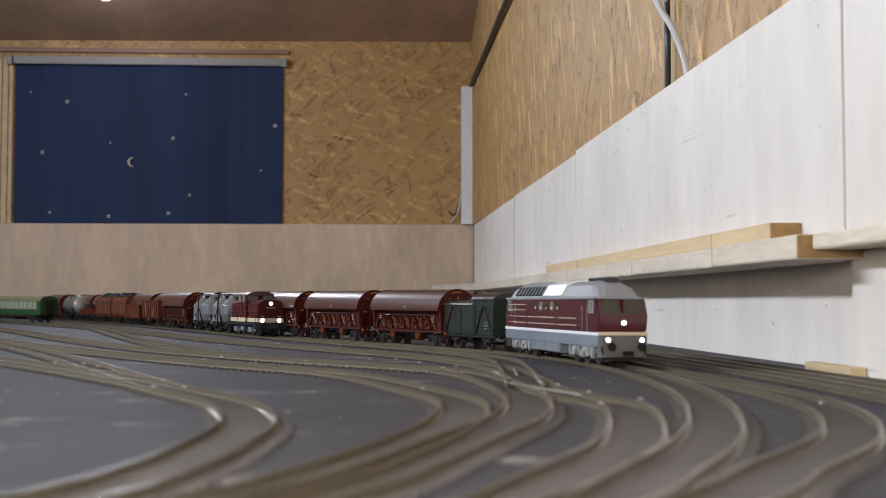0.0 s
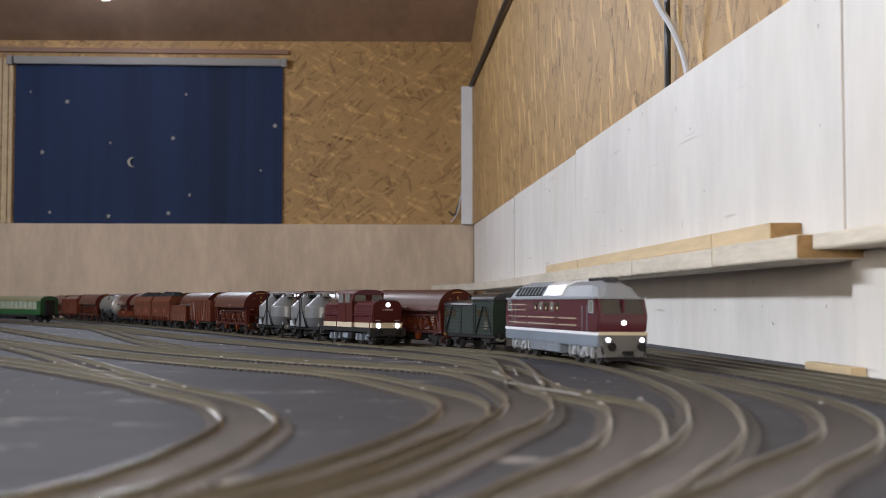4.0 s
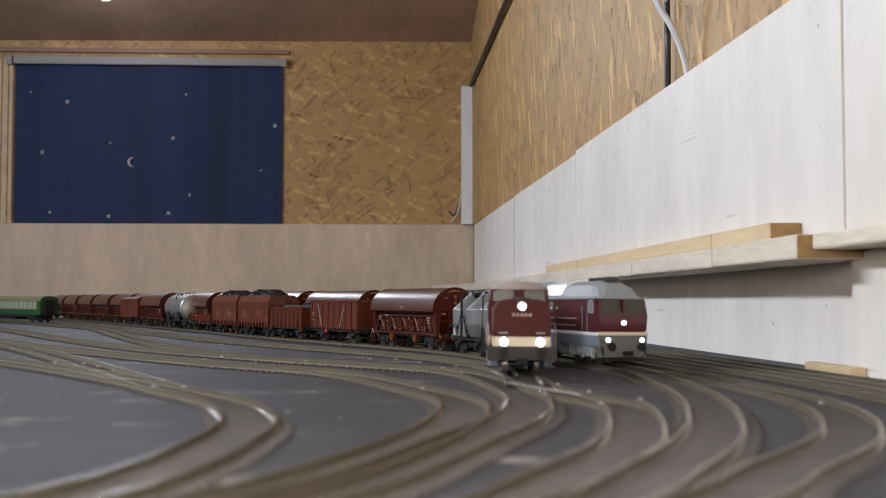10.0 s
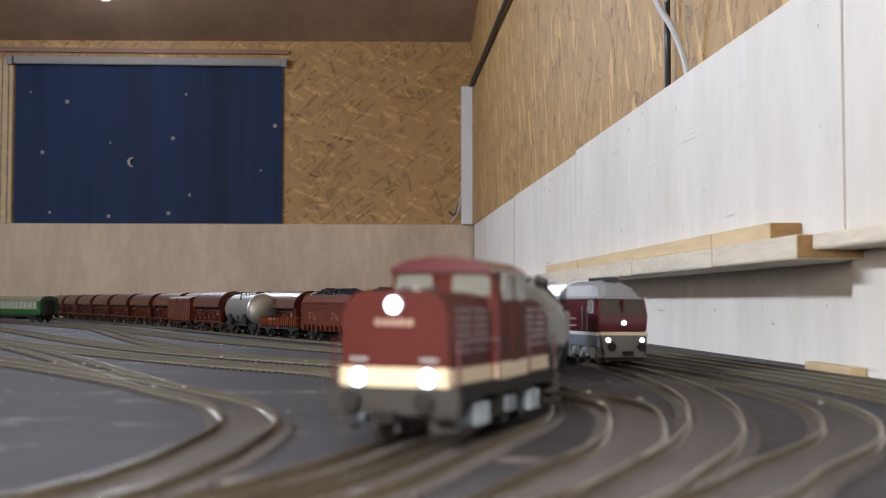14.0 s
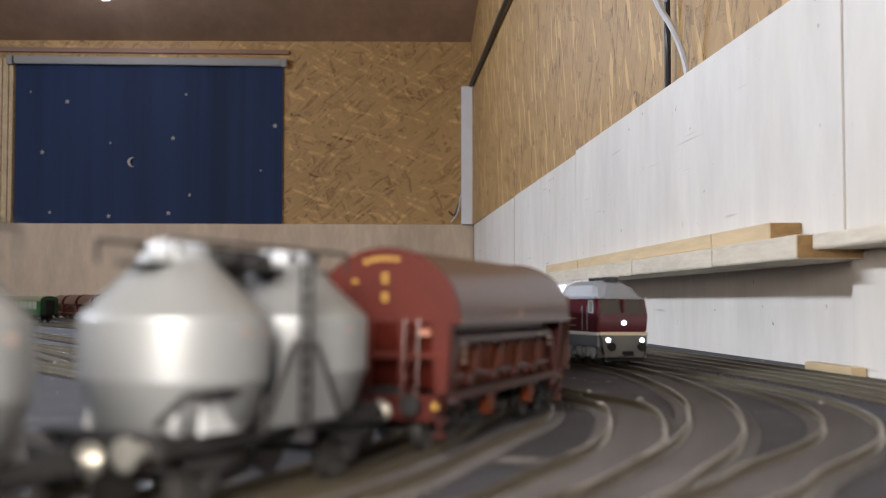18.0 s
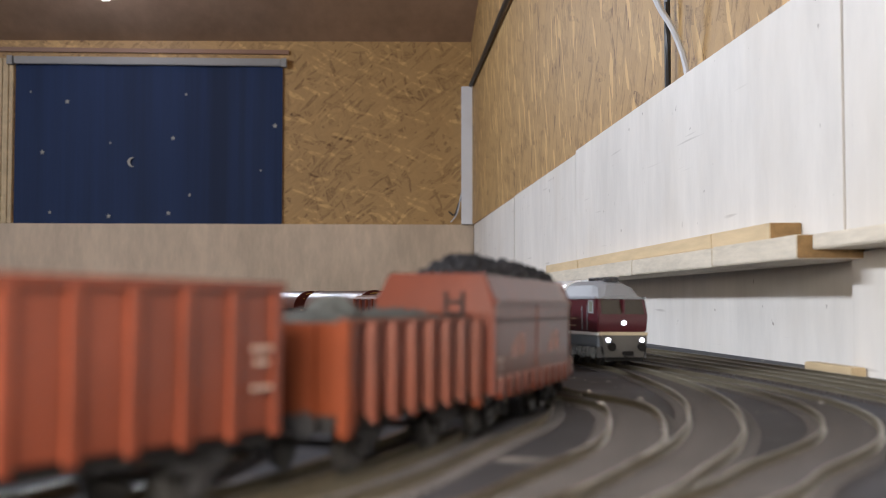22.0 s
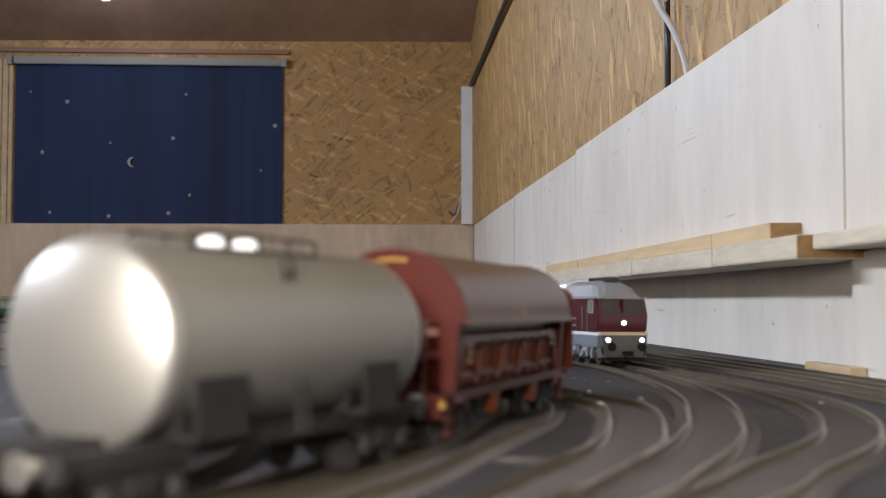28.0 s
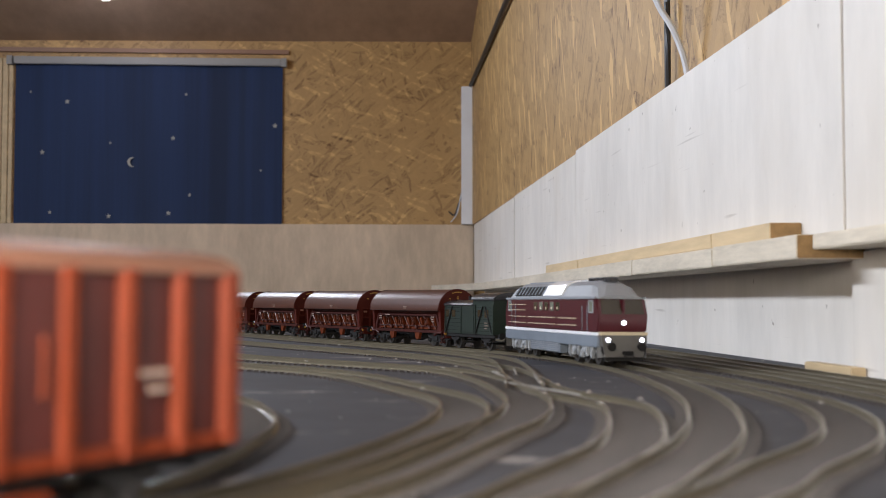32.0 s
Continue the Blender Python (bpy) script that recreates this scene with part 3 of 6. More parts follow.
def star(px, pz, r):
    bm = B()
    y = far_y(px) + 0.0006
    loop = [(px + (r if k % 2 == 0 else r * 0.42) * math.sin(k * math.pi / 5), pz + (r if k % 2 == 0 else r * 0.42) * math.cos(k * math.pi / 5)) for k in range(10)]
    prism(bm, loop, y, y + 0.0008, "y")
    part("star", bm, STAR, blind, "pale printed star", unit=1.0)


for sx, sz, r in ((-0.963, 0.511, 0.0075), (-0.662, 0.532, 0.005), (-1.024, 0.380, 0.0075), (-0.853, 0.405, 0.004), (-0.694, 0.418, 0.0075), (-0.434, 0.452, 0.0080),
                  (-0.651, 0.272, 0.0055), (-1.003, 0.226, 0.0055), (-0.855, 0.217, 0.0070), (-0.704, 0.225, 0.0075), (-0.470, 0.336, 0.004), (-1.055, 0.535, 0.0035)):
    star(sx, EYE + sz, r)
bm = B()
arc = [(-0.797 + 0.0125 * math.cos(a), EYE + 0.356 + 0.0125 * math.sin(a)) for a in np.linspace(radians(70), radians(290), 14)]
arc += [(-0.7935 + 0.0090 * math.cos(a), EYE + 0.356 + 0.0105 * math.sin(a)) for a in np.linspace(radians(270), radians(90), 10)]
prism(bm, arc, far_y(-0.8) + 0.0006, far_y(-0.8) + 0.0013, "y")
part("moon", bm, STAR, blind, "pale printed crescent moon", unit=1.0)

# ceiling lamps: glowing tubes in white trays
def lamp_fixture(x, y, z, sx, sy):
    lamp = thing("tube_lamp", "white ceiling lamp with a glowing tube", "lamp", "ceiling lamps")
    part("tray", box(B(), x - sx / 2 - 0.01, x + sx / 2 + 0.01, y - sy / 2 - 0.01, y + sy / 2 + 0.01, z + 0.022, z + 0.035), WHITE, lamp, bevel=0.002, unit=1.0)
    along_x = sx > sy
    a, b = ((x - sx / 2, y, z + 0.012), (x + sx / 2, y, z + 0.012)) if along_x else ((x, y - sy / 2, z + 0.012), (x, y + sy / 2, z + 0.012))
    part("tube", rod(B(), a, b, 0.010, 12), TUBE, lamp, "glowing white tube", unit=1.0)


lamp_fixture(-1.645, 0.85, 0.83, 0.06, 1.5)
lamp_fixture(-0.10, -0.75, 0.64, 0.9, 0.06)

bulb = thing("bulb_lamp", "bare white lamp bulb hanging under the sloping ceiling", "lamp")
BULB = mat("bulb_glow", (1.0, 0.95, 1.0), 0.3, vary=0.0, bump=0.0, glow=45.0)
part("bulb", lathe(B(), ((0.004, 0.720), (0.015, 0.723), (0.022, 0.732), (0.022, 0.741), (0.013, 0.760)), 20, c=(-0.775, 2.62, 0.010)), BULB, bulb, "glowing bulb", unit=1.0, smooth=True)
part("socket", rod(B(), (-0.775, 2.62, 0.766), (-0.775, 2.62, 0.868), 0.014, 12), WHITE, bulb, unit=1.0)

panel = thing("led_lamp", "small white work lamp on a stand on the table", "lamp")
aim = look((-0.0602, -0.0499, 0.1214), (-0.05, 0.45, 0.05))
pan = part("panel", box(B(), -0.062, 0.062, -0.042, 0.042, -0.003, 0.008), WHITE, panel, bevel=0.002, unit=1.0)
pan.matrix_basis = aim
glow = part("glowing_face", box(B(), -0.058, 0.058, -0.038, 0.038, -0.0045, -0.0032), TUBE, pan, "glowing face", unit=1.0)
part("stand", rod(B(), (-0.06, -0.067, 0.0), (-0.06, -0.067, 0.12), 0.005, 10), RUBBER, panel, unit=1.0)
part("foot", rod(B(), (-0.06, -0.067, -0.002), (-0.06, -0.067, 0.008), 0.03, 20), RUBBER, panel, unit=1.0)

# ---- the table ----
table = slab("table_top", [(wall_x(-1.3) + 0.0285, -1.3), (wall_x(2.99) + 0.0285, 2.99), (-1.93, 2.89), (-1.93, -1.3)], -0.022, 0.0016, TABLE)
table.matrix_world = TABLE_TILT
structure(table, "dark grey painted table top", "table")


def track(line, s0, s1, label, near=150):
    """Two rails and sleepers; the sleepers nearest to the bend are pieces of their own, the rest one piece."""
    t = thing("track", label, "model track", "tracks on the table")
    t.matrix_world = TABLE_TILT
    ss = np.arange(s0, s1, 0.007)
    pts = np.array([line.at(s) for s in ss])
    d = np.gradient(pts, axis=0)
    d /= np.linalg.norm(d, axis=1)[:, None]
    nrm = np.stack([-d[:, 1], d[:, 0]], axis=1)
    prof = ((-0.8, 2.4), (0.8, 2.4), (0.8, 2.8), (0.22, 3.0), (0.22, 4.1), (0.42, 4.4), (0.42, 4.9), (0.3, 5.0), (-0.3, 5.0), (-0.42, 4.9), (-0.42, 4.4), (-0.22, 4.1), (-0.22, 3.0), (-0.8, 2.8))
    for side in (-8.7, 8.7):
        verts, faces, k = [], [], len(prof)
        for p, w in zip(pts, nrm):
            for a, z in prof:
                q = p + w * (side + a) / 1000
                verts.append((q[0], q[1], z / 1000))
        for i in range(len(pts) - 1):
            for j in range(k):
                faces.append((i * k + j, i * k + (j + 1) % k, (i + 1) * k + (j + 1) % k, (i + 1) * k + j))
        me = bpy.data.meshes.new("rail")
        me.from_pydata(verts, [], faces)
        me.materials.append(RAIL)
        rail = new("rail", me)
        rail.parent = t
    first, far, count = None, [], 0
    for s in np.arange(s0 + 0.003, s1, 0.0066):
        p, q = line.at(s), line.at(min(s + 0.002, line.end))
        m = pose(p[0], p[1], 0, 0, 0, math.degrees(math.atan2(q[1] - p[1], q[0] - p[0])))
        if 0.30 < p[1] < 1.10 and count < near:
            count += 1
            if first is None:
                bm = B()
                prism(bm, [(-1.4, 1.5), (1.4, 1.5), (1.15, 2.7), (-1.15, 2.7)], -13.6, 13.6, "y")
                first = part("sleeper", bm, SLEEPER, t)
                first.matrix_basis = m
            else:
                again(first, m)
        elif p[1] > -0.2:
            far.append(m)
    verts, faces = [], []
    for m in far:
        n = len(verts)
        verts += [m @ Vector((x * (1.0 if z < 2 else 0.82) / 1000, y / 1000, z / 1000)) for z in (1.5, 2.7) for y in (-13.6, 13.6) for x in (-1.4, 1.4)]
        faces += [[n + i for i in f] for f in ((0, 2, 3, 1), (4, 5, 7, 6), (0, 1, 5, 4), (2, 6, 7, 3), (0, 4, 6, 2), (1, 3, 7, 5))]
    me = bpy.data.meshes.new("sleeper_run")
    me.from_pydata(verts, [], faces)
    me.materials.append(SLEEPER)
    run = new("sleeper_run", me)
    run.parent = t
    tagged(run, kind="stuff")
    return t


# ---- rolling stock: x forward, y to its left, z up from the rail tops, in millimetres ----


def loft(bm, sections):
    """Outlines with the same number of (x, y, z) points, skinned one after the other."""
    loops = [[bm.verts.new(p) for p in s] for s in sections]
    n = len(loops[0])
    for a, b in zip(loops, loops[1:]):
        for k in range(n):
            bm.faces.new((a[k], a[(k + 1) % n], b[(k + 1) % n], b[k]))
    bm.faces.new(loops[0][::-1])
    bm.faces.new(loops[-1])
    return bm


def wheelset(parent, x, r=5.4, ox=0.0):
    bm = B()
    rod(bm, (0, -10.5, 0), (0, 10.5, 0), 1.0, 8)
    for s in (-1, 1):
        rod(bm, (0, s * 7.2, 0), (0, s * 8.0, 0), r + 0.9, 20)
        rod(bm, (0, s * 8.0, 0), (0, s * 9.9, 0), r, 20)
        rod(bm, (0, s * 9.9, 0), (0, s * 10.3, 0), r * 0.45, 10)
        for k in range(5):
            a = k * math.tau / 5
            rod(bm, (0.62 * r * math.cos(a), s * 9.8, 0.62 * r * math.sin(a)), (0.62 * r * math.cos(a), s * 10.05, 0.62 * r * math.sin(a)), 0.7, 6)
    ob = part("wheelset", bm, WHEEL, parent)
    ob.location = ((x - ox) / 1000, 0, r / 1000)
    return ob


def bogie(parent, x, half=10.5, axles=2, material=None, r=5.4):
    material = material or BLACK
    w = half + 6
    ob = part("bogie", box(B(), -3, 3, -11.2, 11.2, 6, 11), material, parent)
    ob.location.x = x / 1000
    for s in (-1, 1):
        bm = B()
        prism(bm, [(-w, 8.5), (-half, 6.6), (-5, 4.4), (-4, 4.2), (4, 4.2), (5, 4.4), (half, 6.6), (w, 8.5), (w - 2, 10), (-w + 2, 10)], s * 11.2, s * 12.8, "y")
        part("side_frame", bm, material, ob)
        part("spring_nest", box(B(), -4, 4, min(s * 12.9, s * 14), max(s * 12.9, s * 14), 5.0, 9.0), material, ob, bevel=0.3)
        for k in range(axles):
            ax = -half + 2 * half * k / (axles - 1)
            part("axle_box", rod(B(), (ax, s * 12.9, 5.6), (ax, s * 14.8, 5.6), 2.4, 8, 1.6), material, ob)
    for k in range(axles):
        wheelset(ob, x - half + 2 * half * k / (axles - 1), r, ox=x)
    return ob


def axle_guard(parent, x):
    for s in (-1, 1):
        bm = B()
        prism(bm, [(-5, 12), (-1.6, 3.5), (1.6, 3.5), (5, 12)], s * 11.2, s * 12.2, "y")
        box(bm, -1.8, 1.8, min(s * 12.0, s * 13.8), max(s * 12.0, s * 13.8), 3.8, 7.4)
        ob = part("axle_guard", bm, BLACK, parent)
        ob.location.x = x / 1000
        bm = B()
        prism(bm, [(-8, 9.4), (8, 9.4), (8, 8.6), (3, 6.9), (-3, 6.9), (-8, 8.6)], s * 12.2, s * 13.6, "y")
        part("leaf_spring", bm, BLACK, ob)
    wheelset(parent, x)


def ends(parent, x, z=12.0, material=None):
    """Two buffers and a coupling at each end; x is the face of the headstock."""
    for s in (-1, 1):
        for y in (-10, 10):
            bm = B()
            rod(bm, (s * x, y, z), (s * (x + 4.2), y, z), 1.5, 10)
            rod(bm, (s * (x + 4.2), y, z), (s * (x + 5.2), y, z), 2.7, 14)
            part("buffer", bm, material or BLACK, parent)
        bm = B()
        box(bm, min(s * x, s * (x + 8)), max(s * x, s * (x + 8)), -1.4, 1.4, 7.4, 8.8)
        box(bm, min(s * (x + 6.5), s * (x + 8)), max(s * (x + 6.5), s * (x + 8)), -3, 3, 6.6, 9.6)
        part("coupling", bm, BLACK, parent)


def bars(parent, x0, y, z, rows, material=None, side=1):
    """Lettering too small to read, as short bars on a side wall: (offset, width, drop)."""
    bm = B()
    for dx, w, dz in rows:
        box(bm, x0 + dx, x0 + dx + w, min(y, y + side * 0.25), max(y, y + side * 0.25), z - dz, z - dz + 0.8)
    return part("lettering", bm, material or PRINT, parent, "pale illegible lettering")


def half_round(w, base, rise, n=16, power=1.0):
    return [(w * math.cos(a), base + rise * math.sin(a) ** power) for a in np.linspace(0, math.pi, n)]


def lump_heap(name, x0, x1, w, base, rise, material, parent, seed, label, humps=3, lump=1.3):
    rnd = random.Random(seed)
    bm = B()
    n, k = int((x1 - x0) / 1.6), 18
    grid = []
    for i in range(n + 1):
        row = []
        u = i / n
        env = min(1, 6 * u, 6 * (1 - u)) * (0.72 + 0.28 * abs(math.sin(u * math.pi * humps)))
        for j in range(k + 1):
            v = j / k * 2 - 1
            h = base + rise * env * max(0.0, 1 - v * v) ** 0.8
            row.append(bm.verts.new((x0 + (x1 - x0) * u + rnd.uniform(-0.5, 0.5), w * v, h + rnd.uniform(-1, 1) * lump * (1 - abs(v) ** 6) * 0.6)))
        grid.append(row)
    for i in range(n):
        for j in range(k):
            bm.faces.new((grid[i][j], grid[i + 1][j], grid[i + 1][j + 1], grid[i][j + 1]))
    for _ in range(int((x1 - x0) * 1.1)):
        u, v = rnd.uniform(0.04, 0.96), rnd.uniform(-0.85, 0.85)
        env = min(1, 6 * u, 6 * (1 - u)) * (0.72 + 0.28 * abs(math.sin(u * math.pi * humps)))
        c = Vector((x0 + (x1 - x0) * u, w * v, base + rise * env * max(0.0, 1 - v * v) ** 0.8 + 0.3))
        geo = bmesh.ops.create_icosphere(bm, subdivisions=1, radius=rnd.uniform(0.6, 1.0) * lump)["verts"]
        for g in geo:
            g.co = c + g.co * rnd.uniform(0.7, 1.25)
    return part(name, bm, material, parent, label)


def hopper(label):
    """Bogie hopper wagon with a swing roof, 165 mm."""
    h = thing("hopper_wagon", label, "model wagon", "hopper wagons")
    outer = half_round(19.4, 32.0, 17.0, 22, 0.95)
    inner = [(y * 0.95, 32.0 + (z - 32.0) * 0.94) for y, z in outer][::-1]
    part("roof", prism(B(), outer + inner, -70, 70), ROOFBROWN, h, "glossy brown rounded swing roof", smooth=True)
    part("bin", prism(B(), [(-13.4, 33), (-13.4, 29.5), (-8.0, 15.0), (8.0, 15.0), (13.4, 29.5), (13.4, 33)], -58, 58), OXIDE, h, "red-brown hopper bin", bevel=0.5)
    for s in (-1, 1):
        part("roof_lip", box(B(), -70, 70, min(s * 18.6, s * 19.9), max(s * 18.6, s * 19.9), 30.6, 32.6), ROOFBROWN, h, bevel=0.3)
        part("end_plate", prism(B(), [(y * 1.01, z) for y, z in half_round(19.4, 31.0, 18.4, 22, 0.95)], s * 70.1, s * 71.2), ENDRED, h, "oxide red arched end plate")
        bm = B()
        for y, z in ((-5, 45.8), (-3, 46.4), (-1, 46.6), (1, 46.6), (3, 46.4), (0, 42.6), (0, 41.2), (-8, 41.0), (0, 37.8), (0, 36.6)):
            box(bm, min(s * 71.2, s * 71.6), max(s * 71.2, s * 71.6), y - 0.85, y + 0.85, z - 0.5, z + 0.5)
        part("marking", bm, YELLOW, h, "yellow end markings")
        # the end below: slanting bin end between posts, over an open platform
        bm = B()
        loft(bm, [[(s * 70, -12.5, 31), (s * 70, 12.5, 31), (s * 58, 9, 14.6), (s * 58, -9, 14.6)], [(s * 68.8, -12.5, 31), (s * 68.8, 12.5, 31), (s * 56.8, 9, 14.6), (s * 56.8, -9, 14.6)]])
        part("end_slope", bm, ENDRED, h, "slanting red bin end")
        for y in (-14.5, 14.5):
            part("corner_post", prism(B(), [(y - 2.6, 31), (y + 2.6, 31), (y + 1.6, 14), (y - 1.6, 14)], s * 66.0, s * 70.6), ENDRED, h, bevel=0.3)
            part("gusset", prism(B(), [(s * 58, 14), (s * 70, 14), (s * 66.5, 23), (s * 62, 30), (s * 58, 30)], y * 0.9 - 0.5, y * 0.9 + 0.5, "y"), ENDRED, h)
        for y in (-4.6, 4.6):
            part("end_post", box(B(), min(s * 69.4, s * 70.6), max(s * 69.4, s * 70.6), y - 1.2, y + 1.2, 13.6, 31), ENDRED, h, bevel=0.2)
        part("end_beam", box(B(), min(s * 69.2, s * 70.9), max(s * 69.2, s * 70.9), -14.5, 14.5, 22.4, 24.0), ENDRED, h)
        for y in (-10.2, 10.2):
            part("plate", box(B(), min(s * 70.8, s * 71.4), max(s * 70.8, s * 71.4), y - 1.8, y + 1.8, 28.0, 29.6), WORN, h, "small pale plate")
        part("end_platform", box(B(), min(s * 62, s * 77), max(s * 62, s * 77), -15.5, 15.5, 11.6, 13.8), ENDRED, h, bevel=0.4)
        part("headstock", box(B(), min(s * 74.8, s * 76.6), max(s * 74.8, s * 76.6), -14.5, 14.5, 7.8, 12.6), ENDRED, h, bevel=0.3)
        for y in (-15.2, 15.2):
            bm = B()
            for z in (3.6, 7.4):
                box(bm, min(s * 70, s * 75), max(s * 70, s * 75), y - 1.6, y + 1.6, z, z + 0.7)
            for x in (70.4, 74.6):
                rod(bm, (s * x, y, 3.6), (s * x, y, 12), 0.4, 5)
            part("step", bm, OXIDE, h)
            part("lamp_bracket", box(B(), min(s * 76.4, s * 77.6), max(s * 76.4, s * 77.6), y - 0.8, y + 0.8, 10.8, 12.4), YELLOW, h, "small yellow corner mark")
        bm = B()
        for y in (5.4, 9.0):
            rod(bm, (s * 73.0, y, 13), (s * 71.6, y, 32), 0.35, 5)
        for k in range(5):
            rod(bm, (s * (72.9 - 0.17 * k), 5.4, 15 + 3.4 * k), (s * (72.9 - 0.17 * k), 9.0, 15 + 3.4 * k), 0.3, 5)
        part("ladder", bm, OXIDE, h)
        # the side: sill, upper rail, slanting struts, flap levers and chute flaps
        part("sill", box(B(), -72, 72, min(s * 14.4, s * 16.0), max(s * 14.4, s * 16.0), 11.8, 14.2), OXIDE, h, bevel=0.3)
        part("side_rail", box(B(), -60, 60, min(s * 14.4, s * 15.6), max(s * 14.4, s * 15.6), 26.0, 27.6), OXIDE, h, bevel=0.2)
        for q in (-1, 1):
            bm = B()
            loft(bm, [[(q * 68, s * 14.6, 14), (q * 64, s * 14.6, 14), (q * 58, s * 14.6, 27), (q * 61, s * 14.6, 27)], [(q * 68, s * 15.6, 14), (q * 64, s * 15.6, 14), (q * 58, s * 15.6, 27), (q * 61, s * 15.6, 27)]])
            part("strut", bm, OXIDE, h, "slanting side strut")
            bm = B()
            rod(bm, (q * 57, s * 15.9, 9.6), (q * 63, s * 15.9, 12), 0.8, 6)
            rod(bm, (q * 63, s * 15.9, 12), (q * 70, s * 15.9, 12), 0.8, 6)
            rod(bm, (q * 70, s * 15.9, 12), (q * 74, s * 15.9, 14.8), 0.8, 6)
            part("handrail", bm, OXIDE, h)
        for k in range(9):
            x = -52 + 13 * k
            bm = B()
            loft(bm, [[(x - 5.6, s * 8, 14.8), (x + 5.6, s * 8, 14.8), (x + 1.0, s * 12.5, 24.8), (x - 1.0, s * 12.5, 24.8)],
                      [(x - 5.6, s * 13.8, 14.8), (x + 5.6, s * 13.8, 14.8), (x + 1.0, s * 14.0, 24.8), (x - 1.0, s * 14.0, 24.8)]])
            part("chute", bm, BRICKRED, h, "orange-red triangular chute flap")
            part("flap_arm", rod(B(), (x - 5.4, s * 14.4, 25.4), (x + 5.4, s * 14.6, 15.4), 0.55, 6), CHUTE, h)
            if k % 2 == 1:
                bm = B()
                for x0, x1, z0, z1 in ((-2.6, -1.7, 18.0, 24.4), (1.7, 2.6, 18.0, 24.4), (-2.6, 2.6, 23.6, 24.4), (-2.6, 2.6, 18.0, 18.8)):
                    box(bm, x + x0, x + x1, min(s * 14.8, s * 15.7), max(s * 14.8, s * 15.7), z0, z1)
                part("lever_frame", bm, CHUTE, h, "square flap lever frame")
                bm = B()
                rod(bm, (x + 3, s * 15.2, 18), (x + 9, s * 15.2, 16.6), 0.6, 6)
                rod(bm, (x + 9, s * 14.4, 16.6), (x + 9, s * 16.2, 16.6), 1.5, 10)
                part("hand_wheel", bm, OXIDE, h)
        part("flap_shaft", rod(B(), (-60, s * 14.6, 17.4), (60, s * 14.6, 17.4), 0.6, 6), OXIDE, h)
        for x in (-30, 22):
            part("shoe", prism(B(), [(x - 5, 12), (x + 5, 12), (x + 2.6, 6.0), (x - 1.4, 5.2), (x - 4, 8)], s * 12.6, s * 15.2, "y"), BRICKRED, h, "orange-red hanger under the sill")
        bars(h, 2, s * 19.6, 33.6, ((0, 7, 0), (0.6, 5.4, 1.3)), side=s)
        bars(h, -44, s * 15.7, 26.4, ((0, 9, 0),), side=s)
        bars(h, 51, s * 15.7, 25.0, ((0, 5, 0), (0, 4, 2.0), (0, 5, 4.0)), side=s)
        bars(h, -58, s * 15.7, 25.0, ((0, 6, 0), (0, 6, 2.0)), side=s)
    part("centre_beam", box(B(), -72, 72, -5, 5, 9.5, 15.2), BLACK, h)
    bm = B()
    rod(bm, (-18, 0, 8), (4, 0, 8), 4.0, 12)
    box(bm, 10, 22, -9, 9, 6, 11)
    part("brake_gear", bm, BLACK, h)
    for x in (-54, 54):
        bogie(h, x, 10.5)
    ends(h, 76)
    return h


